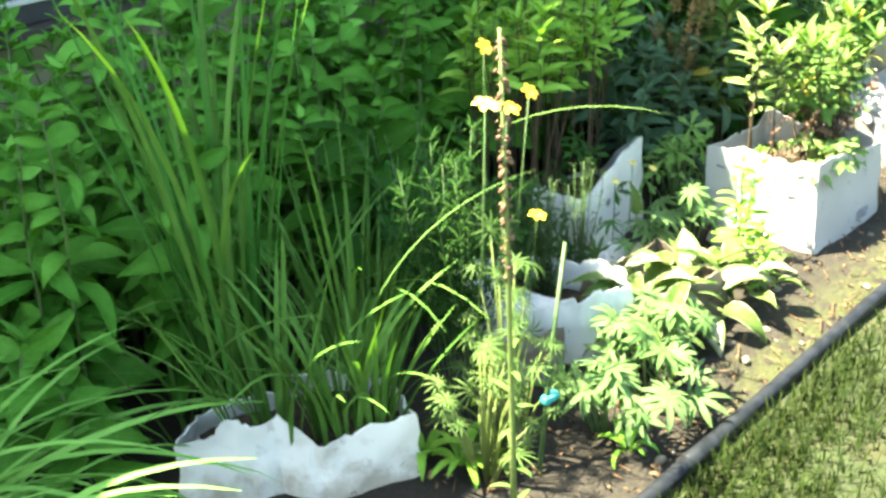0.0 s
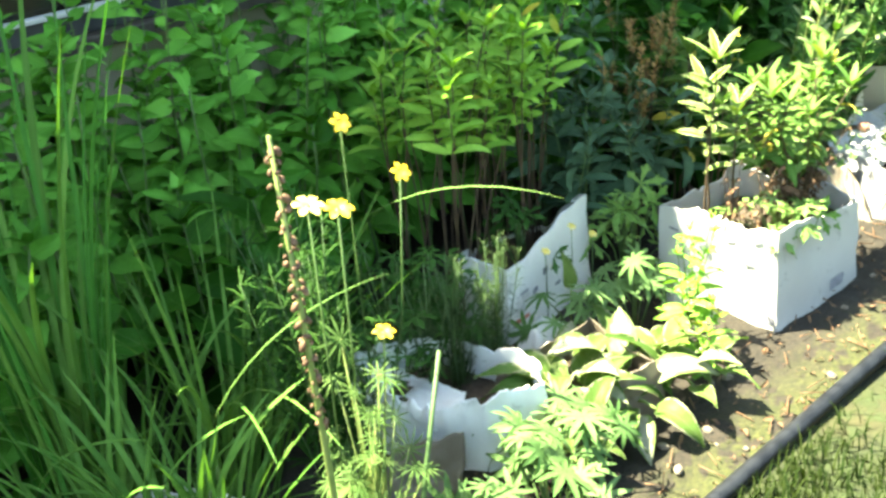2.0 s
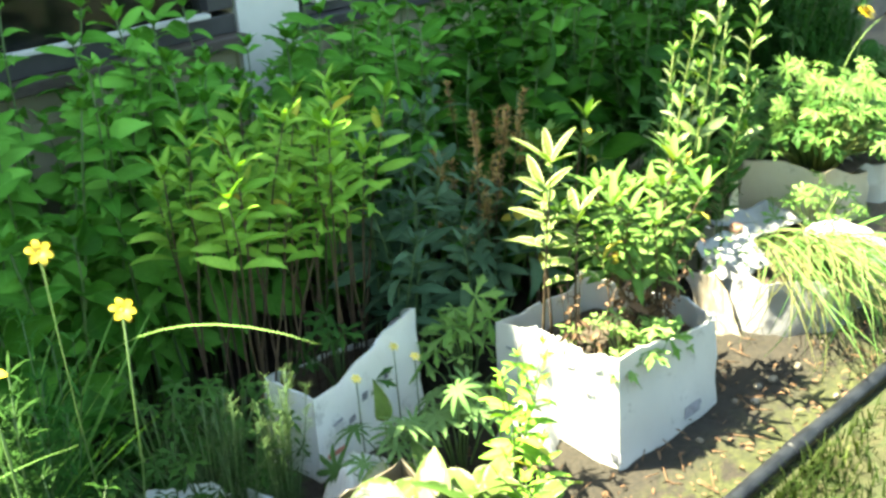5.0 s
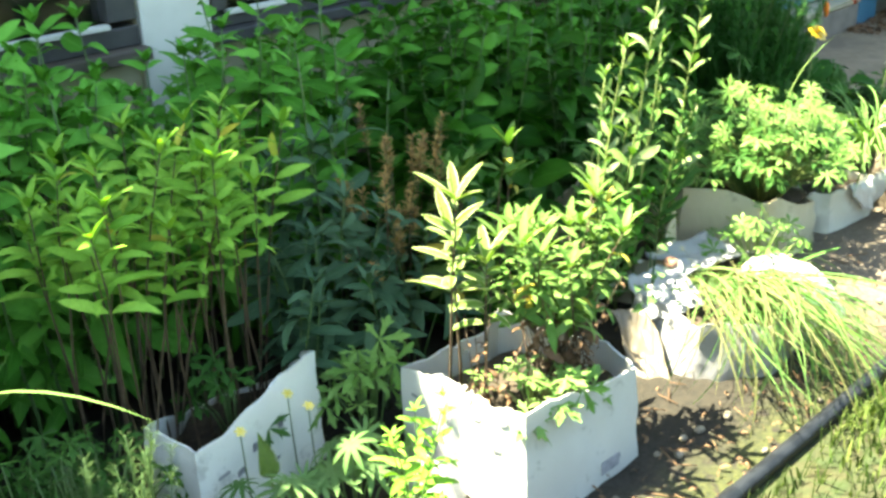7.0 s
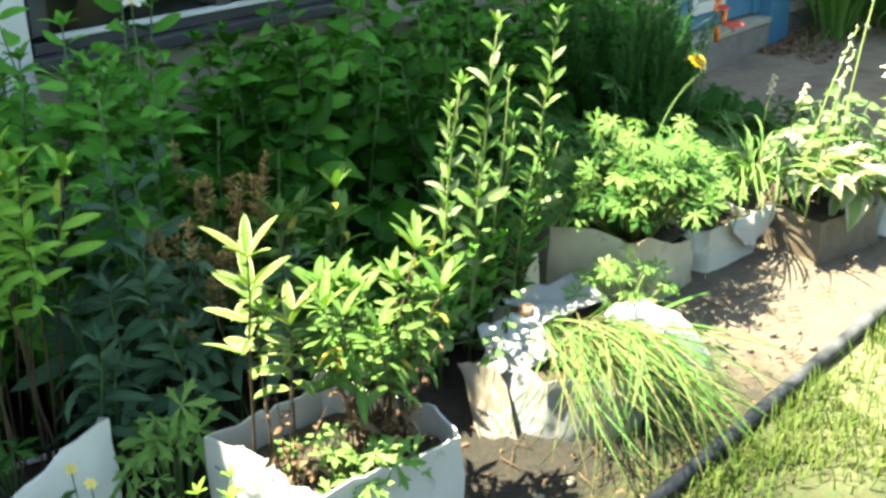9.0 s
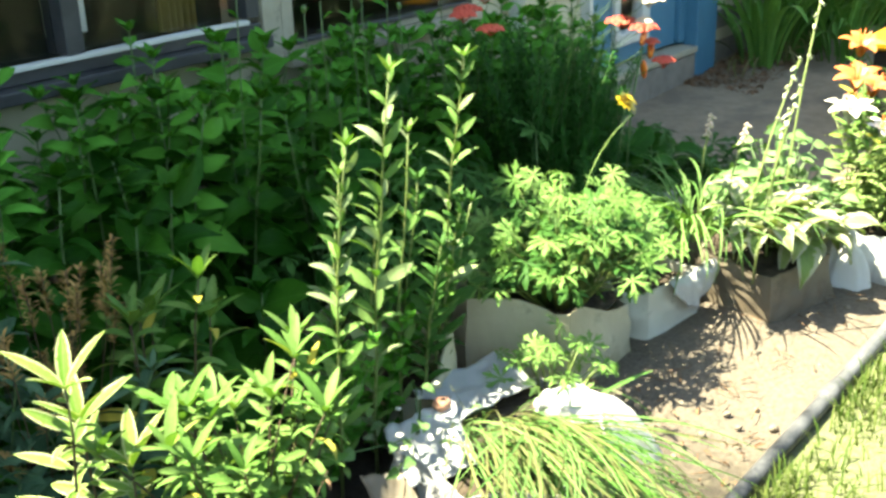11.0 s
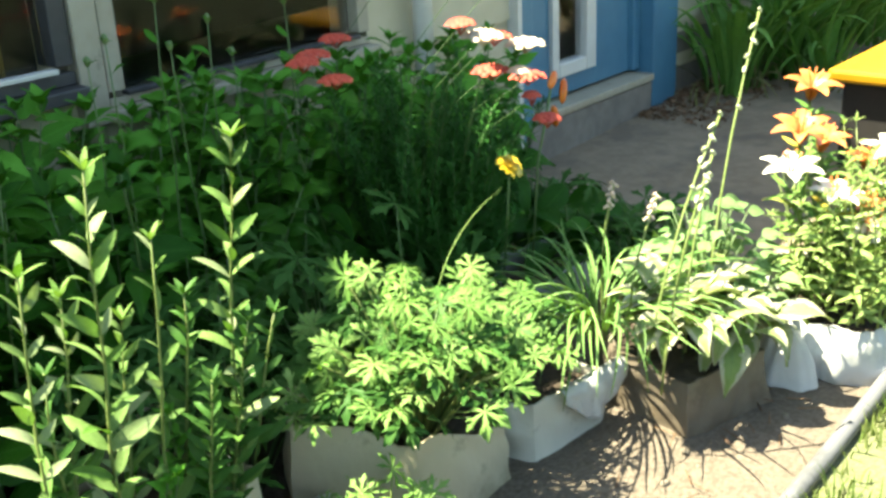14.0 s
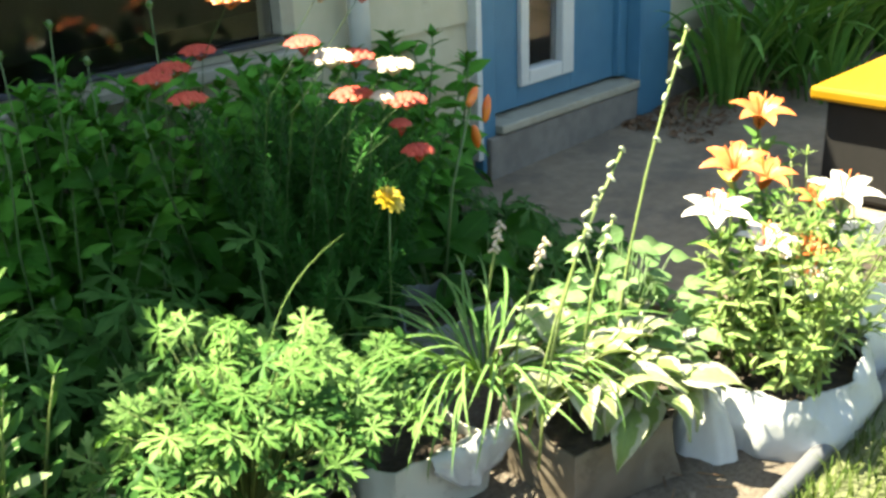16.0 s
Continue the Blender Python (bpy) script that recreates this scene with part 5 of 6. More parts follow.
# blue-grey leaves
for bx, by, hh in ((2.76, 1.48, 0.54), (2.88, 1.54, 0.62), (2.84, 1.40, 0.38), (2.98, 1.46, 0.46), (2.72, 1.60, 0.66), (2.94, 1.64, 0.68), (2.66, 1.46, 0.44)):
    p = thing("grey_leaved_plant", bx, by, "blue-grey narrow-leaved perennial in shade", "plant", group="blue-grey perennials")
    for s in range(3):
        stalk(p, rng, hh * rng.uniform(0.8, 1.1), (rng.uniform(-0.1, 0.1), rng.uniform(-0.12, 0.06)), L_GREY, 0.15, 0.42, 7, spiral=False, droop=0.3, r=0.003, offset=(rng.uniform(-0.04, 0.04), rng.uniform(-0.04, 0.04), 0))
# brown plumes
for bx, by, hh in ((3.00, 1.48, 0.50), (3.06, 1.52, 0.52), (2.95, 1.44, 0.47)):
    p = thing("faded_plume", bx, by + 0.02, "faded brown feathery flower plume", "plant", group="brown plumes")
    feathery(p, rng, M_PLUME, 8, hh + 0.12, 0.13, 0.034, 24, 0.0012, stem_mat=M_STEM_BROWN, wide=0.10, first=0.85)

# ---- the bag of sword leaves ----
p = thing("iris", 1.22, 1.47, "tall clump of upright green sword-shaped iris leaves", "plant", gz(1.2) + 0.02)
clump(p, rng, L_TALL, 40, 1.15, 0.17, 0.09, 2.2, bias=(0.02, 0.0))
p = thing("iris", 1.16, 1.25, "green sword-shaped leaves growing from a white bag", "plant", gz(1.16) + 0.10)
clump(p, rng, L_IRIS, 24, 0.44, 0.34, 0.09, 1.7, bias=(-0.05, 0.05))
p = thing("iris", 1.27, 1.16, "green sword-shaped leaves growing from a white bag", "plant", gz(1.27) + 0.10)
clump(p, rng, L_IRIS, 34, 0.42, 0.42, 0.06, 1.6, bias=(-0.05, 0.05))
p = thing("iris", 1.34, 1.11, "lighter green sword-shaped leaves in the bag", "plant", gz(1.34) + 0.10)
clump(p, rng, L_IRIS, 22, 0.34, 0.40, 0.05, 1.5, bias=(0.15, 0.0))
clump(p, rng, L_BLADE_LIGHT_SET, 5, 0.27, 0.3, 0.04, 1.5, bias=(0.1, -0.1))
p = thing("iris", 1.50, 1.36, "leaning clump of green sword-shaped leaves", "plant")
clump(p, rng, L_SWORD, 44, 0.66, 0.45, 0.10, 1.7, bias=(0.25, 0.15))
for bx, by, n, ln in ((1.12, 1.54, 12, 0.58), (1.36, 1.50, 30, 0.64), (1.58, 1.46, 34, 0.62), (1.72, 1.52, 26, 0.58)):
    p = thing("iris", bx, by, "clump of narrow green sword-shaped leaves", "plant", group="narrow iris clumps")
    clump(p, rng, L_SWORD, n, ln, 0.55, 0.08, 1.6, bias=(0.1, -0.05))
p = thing("daylily", 0.42, 1.56, "arching mound of narrow green daylily leaves", "plant")
clump(p, rng, L_DAYLILY, 64, 0.80, 0.6, 0.09, 1.6, bias=(0.9, -0.35))
p = thing("daylily", 0.46, 1.36, "arching mound of narrow green daylily leaves", "plant")
clump(p, rng, L_DAYLILY, 56, 0.72, 0.55, 0.08, 1.5, bias=(0.85, -0.2))

# ---- spent spike and thread-leaved yellow flowers ----
p = thing("spent_flower_spike", 1.33, 0.715, "tall spent flower spike with brown seed pods", "plant")
path = [Vector((0, 0, 0)), Vector((0.005, 0.0, 0.25)), Vector((-0.005, -0.012, 0.5)), Vector((-0.018, -0.025, 0.75)), Vector((-0.035, -0.04, 1.05))]
v, f = tube(path, [0.0075, 0.0065, 0.0055, 0.0045, 0.003], 6)
child("stem", mesh_of("stem", v, f, M_STEM_LIGHT), p)
pod = knob("seed_pod", 0.0042, M_POD, 1.6, 6)
for k in range(90):
    q, d = along(path, min(0.995, 0.60 + 0.39 * k / 90 + rng.uniform(-0.01, 0.01)))
    a = k * 2.4 + rng.uniform(-0.5, 0.5)
    way = Vector((math.cos(a), math.sin(a), 0.7))
    child("seed_pod", pod, p, placed(q + way * rng.uniform(0.005, 0.010), way, (0, 0, 1), rng.uniform(0.4, 1.3), a))
for k in range(9):
    q, d = along(path, 0.10 + 0.4 * k / 9)
    a = k * 2.4
    child("leaf", L_WILLOW[k % 3], p, placed(q, (math.cos(a), math.sin(a), 0.5), (0, 0, 1), 0.05, 0))

for bx, by, hh, n, sp, mat, low in ((1.58, 1.06, 0.68, 9, 0.12, M_FEATHER, 0.35), (1.64, 1.20, 0.64, 8, 0.10, M_FEATHER, 0.4), (1.72, 1.36, 0.58, 12, 0.12, M_FEATHER_DARK, 0.2), (2.02, 1.22, 0.40, 8, 0.07, M_FEATHER_FINE, 0.12), (2.10, 1.18, 0.40, 8, 0.06, M_FEATHER_FINE, 0.12)):
    p = thing("thread_leaved_plant", bx, by, "fine thread-leaved green perennial", "plant", group="thread-leaved perennials")
    fine = mat is M_FEATHER_FINE
    feathery(p, rng, mat, n * (2 if fine else 1), hh, sp, 0.035 if fine else 0.068, 40 if fine else 13, 0.0012, stem_mat=M_STEM_DARK, wide=0.035 if fine else 0.045, first=low, bend=0.10, whorl=3 if fine else 8)
for bx, by, n, hh, rr in ((1.44, 0.90, 24, 0.40, 0.11), (1.55, 0.93, 34, 0.56, 0.13)):
    p = thing("thread_leaved_plant", bx, by, "pale green plant with whorls of thread-like leaves", "plant", group="whorled thread-leaved plants")
    mound(p, rng, L_THREAD, n, rr, 0.10, hh, 0.046, M_STEM_LIGHT)
for bx, by, n, hh in ((1.98, 1.40, 44, 0.36), (2.15, 1.44, 22, 0.26)):
    p = thing("cranesbill", bx, by, "cranesbill with green lobed leaves in shade", "plant", group="cranesbills beside the phlox")
    mound(p, rng, L_GERAN_SHADE, n + 20, 0.16, 0.10, hh, 0.038)
# low leaves at the foot of the spike
for bx, by, n, size, leaves, label in ((1.44, 0.97, 12, 0.13, L_BLADE_BASAL, "drooping olive-green leaves at the foot of a spike"), (1.50, 0.93, 8, 0.10, L_HOSTA_GREEN, "small hosta with drooping green leaves"), (1.60, 0.97, 7, 0.07, L_HOSTA_WHITE, "small plant with pale cream-green leaves"), (1.40, 1.05, 8, 0.12, L_BLADE_BASAL, "drooping olive-green leaves at the foot of a spike"), (1.70, 0.72, 6, 0.09, L_BLADE_BASAL, "withered pale leaves on the soil")):
    p = thing("low_leaves", bx, by, label, "plant", group="low leaves under the spike")
    for k in range(n):
        a = 6.28 * k / n + rng.uniform(-0.3, 0.3)
        child("leaf", rng.choice(leaves), p, placed((0.01 * math.cos(a), 0.01 * math.sin(a), 0.01), (math.cos(a), math.sin(a), rng.uniform(0.5, 1.8)), (0, 0, 1), size * rng.uniform(0.7, 1.2), rng.uniform(-0.4, 0.4)))


def daisy(bx, by, z, size, mat, centre, label, stem_from, tilt=0.3):
    p = thing("flower", bx, by, label, "flower", group="small flowers")
    top = Vector((0, 0, z - gz(bx)))
    flower_stem(p, [Vector((stem_from[0] - bx, stem_from[1] - by, stem_from[2])), Vector(((stem_from[0] - bx) * 0.3, (stem_from[1] - by) * 0.3, 0.6 * top.z)), top], 0.0018, M_STEM)
    m = Matrix.Translation(top) @ Matrix.Rotation(tilt, 4, "X")
    petals = child("petals", petal_ring(6, 0.66, spoon, 0.9, size * 1.0, 0.55, mat), p, m)
    child("centre", knob("centre", size * 0.28, centre, 0.6), petals)


daisy(1.53, 0.815, 0.662, 0.020, M_YELLOW, M_YELLOW, "small bright yellow open flower", (1.50, 0.9, 0.1))
daisy(1.46, 0.872, 0.888, 0.028, M_PALE_YELLOW, M_YELLOW, "pale yellow fully open flower", (1.56, 1.05, 0.1))
daisy(1.504, 0.859, 0.871, 0.027, M_YELLOW, M_YELLOW, "bright yellow fully open flower", (1.60, 1.05, 0.1))
daisy(1.69, 1.093, 0.905, 0.022, M_YELLOW, M_YELLOW, "small yellow-orange open flower", (1.76, 1.2, 0.1), 0.9)
daisy(1.778, 1.05, 0.794, 0.022, M_YELLOW, M_YELLOW, "small yellow-orange open flower", (1.80, 1.2, 0.1), 0.8)
for bx, by, z in ((2.52, 1.32, 0.33), (2.52, 1.25, 0.33), (2.36, 1.26, 0.34)):
    daisy(bx, by, z, 0.014, M_PALE_YELLOW, M_YELLOW, "small faded yellow flower beside a bag", (bx + 0.03, by + 0.03, 0.02), 0.5)
p = thing("spoon_leaf", 2.38, 1.20, "single upright bright green spoon-shaped leaf", "leaf")
flower_stem(p, [(0.02, 0.02, 0), (0.01, 0.01, 0.10), (0, 0, 0.17)], 0.002, M_STEM_LIGHT)
child("leaf", L_HOSTA_GREEN[0], p, placed((0, 0, 0.17), (-0.1, 0.05, 1.0), (-0.3, -0.9, 0.3), 0.10))

cane = thing("plant_cane", 1.525, 0.82, "thin green plant cane with a teal tie", "cane")
v, f = tube([(0, 0, 0), (0.085, 0.035, 0.25), (0.17, 0.065, 0.47)], [0.006, 0.005, 0.004], 7)
child("cane", mesh_of("cane", v, f, M_STEM_DARK), cane)
child("tie", box_mesh("tie", 0.040, 0.085, 0.010, 0.032, 0.150, 0.167, M_TEAL, 0.005), cane)

# ---- lupins and hostas ----
for bx, by, n, hh in ((1.72, 0.80, 10, 0.16), (1.86, 0.78, 12, 0.20), (1.98, 0.80, 10, 0.20), (1.97, 0.92, 8, 0.20), (2.40, 1.18, 7, 0.15), (2.52, 1.12, 7, 0.18)):
    p = thing("lupin", bx, by, "lupin plant with fan-shaped green leaves", "plant", group="lupins")
    mound(p, rng, L_LUPIN, n + 2, 0.14, 0.08, hh + 0.03, 0.072)
for bx, by, n, size, white in ((2.12, 0.98, 14, 0.16, False), (2.24, 0.92, 13, 0.15, True), (2.36, 1.0, 12, 0.14, False), (2.02, 0.88, 9, 0.12, False), (2.38, 0.88, 11, 0.14, False), (2.20, 1.06, 12, 0.14, True)):
    p = thing("hosta", bx, by, "variegated hosta with creamy white and green leaves" if not white else "hosta with nearly white bleached leaves", "plant", gz(bx) + 0.05, group="hostas")
    for k in range(n):
        a = 6.28 * k / n + rng.uniform(-0.3, 0.3)
        way = Vector((math.cos(a), math.sin(a), rng.uniform(-0.1, 1.1)))
        st = way.normalized() * rng.uniform(0.04, 0.10)
        v, f = tube([(0, 0, 0), tuple(st * 0.6 + Vector((0, 0, 0.01))), tuple(st)], 0.004, 5)
        child("leaf_stalk", mesh_of("leaf_stalk", v, f, M_STEM_LIGHT), p)
        child("leaf", rng.choice(L_HOSTA_WHITE if rng.random() < (0.55 if white else 0.12) else L_HOSTA_GREEN), p, placed(st, way, (0, 0, 1), size * rng.uniform(0.7, 1.15), rng.uniform(-0.3, 0.3)))
p = thing("fleabane", 2.55, 0.98, "leafy green plant with narrow leaves", "plant", group="narrow-leaved plants")
for s in range(7):
    stalk(p, rng, rng.uniform(0.2, 0.34), (rng.uniform(-0.1, 0.1), rng.uniform(-0.1, 0.1)), L_PHLOX, 0.08, 0.2, 8, spiral=True, r=0.003)
p = thing("fleabane", 2.48, 0.86, "leafy green plant with narrow leaves", "plant", group="narrow-leaved plants")
for s in range(5):
    stalk(p, rng, rng.uniform(0.12, 0.22), (rng.uniform(-0.1, 0.1), rng.uniform(-0.1, 0.1)), L_PHLOX, 0.07, 0.2, 7, spiral=True, r=0.003)

# ---- the large square bag ----
BZ = gz(2.9) + 0.17
p = thing("variegated_phlox", 2.80, 1.10, "variegated phlox with cream and green leaves", "plant", BZ)
for s, (ox, oy, hh) in enumerate(((-0.02, 0.0, 0.47), (0.04, 0.03, 0.37), (0.05, -0.03, 0.31))):
    stalk(p, rng, hh, (rng.uniform(-0.04, 0.04), rng.uniform(-0.04, 0.04)), L_PALE, 0.10, 0.55, 6, droop=0.15, r=0.004, stem_mat=M_STEM_BROWN, offset=(ox, oy, 0), top=0.9)
p = thing("bushy_plant", 3.02, 1.01, "bushy plant with dense yellow-green narrow leaves", "plant", BZ)
for s in range(20):
    stalk(p, rng, rng.uniform(0.26, 0.40), (rng.uniform(-0.15, 0.15), rng.uniform(-0.15, 0.15)), L_WILLOW, 0.086, 0.50, 9, spiral=False, droop=0.7, r=0.003, stem_mat=M_STEM_BROWN, offset=(rng.uniform(-0.05, 0.05), rng.uniform(-0.05, 0.05), 0), top=0.8)
for bx, by, hh in ((3.12, 1.41, 0.55), (3.19, 1.37, 0.57), (3.16, 1.48, 0.48)):
    p = thing("phlox", bx, by, "yellow-green phlox stem between the bags", "plant", group="phlox behind the square bag")
    for s in range(2):
        stalk(p, rng, hh * rng.uniform(0.85, 1.05), (rng.uniform(-0.05, 0.05), rng.uniform(-0.06, 0.02)), L_WILLOW, 0.12, 0.40, 8, droop=0.25, r=0.004, stem_mat=M_STEM_BROWN, offset=(0.03 * s, 0, 0), top=0.7)
p = thing("dead_stems", 2.98, 0.98, "tangle of dead brown stems and leaves", "plant", BZ)
for s in range(18):
    stalk(p, rng, rng.uniform(0.12, 0.27), (rng.uniform(-0.10, 0.10), rng.uniform(-0.10, 0.08)), L_DEAD, 0.055, 0.2, 6, spiral=True, droop=0.9, r=0.002, stem_mat=M_STEM_BROWN, offset=(rng.uniform(-0.06, 0.06), rng.uniform(-0.04, 0.04), 0), top=0, leaf_name="dead_leaf")
p = thing("dead_stems", 2.80, 1.00, "dry brown stems with withered leaves", "plant", BZ)
for s in range(5):
    stalk(p, rng, rng.uniform(0.16, 0.26), (rng.uniform(-0.05, 0.05), rng.uniform(-0.05, 0.05)), L_DEAD, 0.04, 0.2, 6, spiral=True, droop=0.9, r=0.002, stem_mat=M_STEM_BROWN, offset=(rng.uniform(-0.04, 0.04), rng.uniform(-0.04, 0.04), 0), top=0, leaf_name="dead_leaf")
p = thing("cranesbill", 2.89, 0.96, "pale green lobed leaves at the bag's rim", "plant", BZ)
mound(p, rng, L_GERAN, 26, 0.13, 0.03, 0.13, 0.05, M_STEM_LIGHT)
p = thing("cranesbill", 2.72, 1.30, "small cranesbill with green lobed leaves", "plant")
mound(p, rng, L_GERAN, 20, 0.10, 0.10, 0.30, 0.06)
p = thing("cranesbill", 2.46, 1.44, "small cranesbill with green lobed leaves", "plant", gz(2.46) + 0.12)
mound(p, rng, L_GERAN_SHADE, 10, 0.09, 0.05, 0.16, 0.055)
p = thing("cranesbill", 2.02, 1.32, "small bright cranesbill with round lobed leaves", "plant")
mound(p, rng, L_GERAN_SHADE, 34, 0.15, 0.08, 0.34, 0.045)
p = thing("cranesbill", 2.08, 1.50, "low green plant with small lobed leaves", "plant")
mound(p, rng, L_GERAN_SHADE, 30, 0.16, 0.06, 0.26, 0.05)

# ---- trailing grass on the slumped bag ----
L_TRAIL_DARK = L_TRAIL[3:5] * 3 + L_TRAIL[:1] + L_TRAIL[5:6]
L_TRAIL_PALE = L_TRAIL[:3] + L_TRAIL[5:] * 2
for (dx, dy), spread, n, ln, blades in (((0.12, -0.42), 0.05, 80, 0.50, L_TRAIL_DARK), ((0.0, -0.44), 0.05, 60, 0.50, L_TRAIL_DARK), ((-0.12, -0.36), 0.04, 26, 0.50, L_TRAIL_PALE), ((-0.19, -0.30), 0.05, 70, 0.52, L_TRAIL_PALE), ((-0.27, -0.24), 0.04, 24, 0.48, L_TRAIL_PALE), ((0.02, -0.30), 0.12, 40, 0.26, L_TRAIL_DARK), ((0.0, 0.10), 0.20, 26, 0.16, L_TRAIL)):
    p = thing("trailing_grass", 3.64, 1.02, "long narrow green grass trailing over a slumped bag", "grass", gz(3.64) + 0.145, group="trailing grass tufts")
    for k in range(n):
        way = Vector((dx + rng.gauss(0, spread), dy + rng.gauss(0, spread), rng.uniform(-0.12, 0.16) + (0.05 if blades is L_TRAIL_PALE else 0.0)))
        side = Vector((-dy, dx, 0)).normalized() * rng.uniform(-0.07, 0.07)
        root = Vector((0.12 * dx, 0.12 * dy, rng.uniform(-0.02, 0.03) + (0.03 if blades is L_TRAIL_PALE else 0.0))) + side
        child("blade", rng.choice(blades), p, placed(root, way, (rng.uniform(-0.2, 0.2), rng.uniform(-0.2, 0.2), 1), ln * rng.uniform(0.6, 1.12), rng.uniform(-0.9, 0.9)))
p = thing("stray_blade", 3.88, 0.93, "single pale green stalk lying over the bag", "leaf", gz(3.88) + 0.13, group="stray blades")
child("blade", L_BLADE_LIGHT_SET[0], p, placed((0, 0, 0), (0.2, -0.07, 0.04), (0, 0, 1), 0.20, 0.4))

# ---- tall spires ----
for bx, by, hh, lean in ((3.45, 1.25, 0.62, (-0.03, -0.09)), (3.56, 1.25, 0.73, (-0.03, -0.12)), (3.67, 1.27, 0.57, (0.0, -0.05)), (3.80, 1.26, 0.69, (-0.01, -0.08)), (3.54, 1.36, 0.50, (0.01, -0.05)), (3.74, 1.34, 0.44, (0.0, -0.06)), (3.50, 1.30, 0.42, (-0.02, -0.05)), (3.63, 1.33, 0.44, (0.0, -0.06)), (3.78, 1.26, 0.38, (0.04, -0.07)), (3.72, 1.24, 0.32, (0.0, -0.06)), (3.86, 1.30, 0.34, (0.05, -0.05))):
    base = 0.12 if bx > 3.69 else 0.0
    hh += 0.18 - base
    p = thing("leafy_spire", bx, by, "tall leafy spire with small pale green leaves", "plant", gz(bx) + base, group="leafy spires")
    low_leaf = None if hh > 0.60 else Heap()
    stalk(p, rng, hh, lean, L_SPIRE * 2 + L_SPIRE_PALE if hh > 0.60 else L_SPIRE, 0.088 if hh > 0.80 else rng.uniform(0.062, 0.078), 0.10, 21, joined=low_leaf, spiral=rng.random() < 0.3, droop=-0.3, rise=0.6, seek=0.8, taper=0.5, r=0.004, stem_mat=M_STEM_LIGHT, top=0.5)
    # Short spires take the darkened cranesbill green, shade painted into low leaves.
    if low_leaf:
        tagged(child("foliage", low_leaf.mesh("foliage", M_GERAN_SHADE), p), kind="stuff")
for bx, by, hh in ((3.48, 1.32, 0.38), (3.58, 1.36, 0.42), (3.64, 1.31, 0.36), (3.76, 1.36, 0.28)):
    p = thing("leafy_spire", bx, by, "short leafy shoot among taller spires", "plant", gz(bx) + (0.12 if bx > 3.69 else 0.0), group="short leafy shoots")
    h = Heap()
    for s in range(3):
        stalk(p, rng, hh * rng.uniform(0.7, 1.1), (rng.uniform(-0.08, 0.08), rng.uniform(-0.12, 0)), L_HEART_MASS, 0.07, 0.05, 9, droop=-0.3, rise=0.5, seek=0.8, r=0.003, joined=h)
    tagged(child("foliage", h.mesh("foliage", M_HEART_MASS), p), kind="stuff")
p = thing("low_leaves", 3.60, 1.17, "low green leaves with tiny white flowers", "plant", gz(3.60) + 0.10)
mound(p, rng, L_ROUND, 16, 0.16, 0.03, 0.12, 0.04)
for k in range(6):
    a = rng.uniform(0, 6.28)
    child("flower", petal_ring(5, 0.5, spoon, 0.3, 0.009, 0.2, M_WHITE_PETAL), p, pose(-0.08 + 0.12 * math.cos(a), -0.06 + 0.06 * math.sin(a), 0.10 + 0.04 * rng.random()))
p = thing("cranesbill", 3.95, 1.06, "straggling pale cranesbill between the bags", "plant")
mound(p, rng, L_GERAN_DEEP, 26, 0.15, 0.10, 0.24, 0.042, M_STEM_LIGHT)

# ---- cranesbill bag and the ones beyond ----
p = thing("cranesbill", 4.18, 1.19, "large mound of bright green deeply cut cranesbill leaves", "plant", gz(4.18) + 0.18)
# Inner leaves use the darkened copy, standing for shade inside the mound.
mound(p, rng, L_GERAN_SHADE, 96, 0.22, 0.11, 0.27, 0.060)
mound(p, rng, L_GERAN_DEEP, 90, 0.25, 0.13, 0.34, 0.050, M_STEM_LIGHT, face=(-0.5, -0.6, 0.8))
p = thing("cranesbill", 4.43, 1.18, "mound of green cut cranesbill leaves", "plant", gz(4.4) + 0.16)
mound(p, rng, L_GERAN_SHADE, 46, 0.15, 0.06, 0.20, 0.06, M_STEM_LIGHT)
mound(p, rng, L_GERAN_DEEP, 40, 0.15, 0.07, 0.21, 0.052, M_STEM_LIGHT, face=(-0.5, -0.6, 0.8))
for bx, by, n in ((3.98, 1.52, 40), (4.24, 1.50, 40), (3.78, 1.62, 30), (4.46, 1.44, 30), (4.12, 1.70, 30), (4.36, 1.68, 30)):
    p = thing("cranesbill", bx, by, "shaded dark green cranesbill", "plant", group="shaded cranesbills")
    mound(p, rng, L_GERAN_SHADE, n, 0.24, 0.14, 0.46, 0.085)
p = thing("liriope", 4.72, 1.10, "arching tuft of narrow pale green leaves", "plant", gz(4.72) + 0.19)
clump(p, rng, L_ARCH, 110, 0.38, 0.85, 0.08, 0.80, bias=(0.02, -0.15))
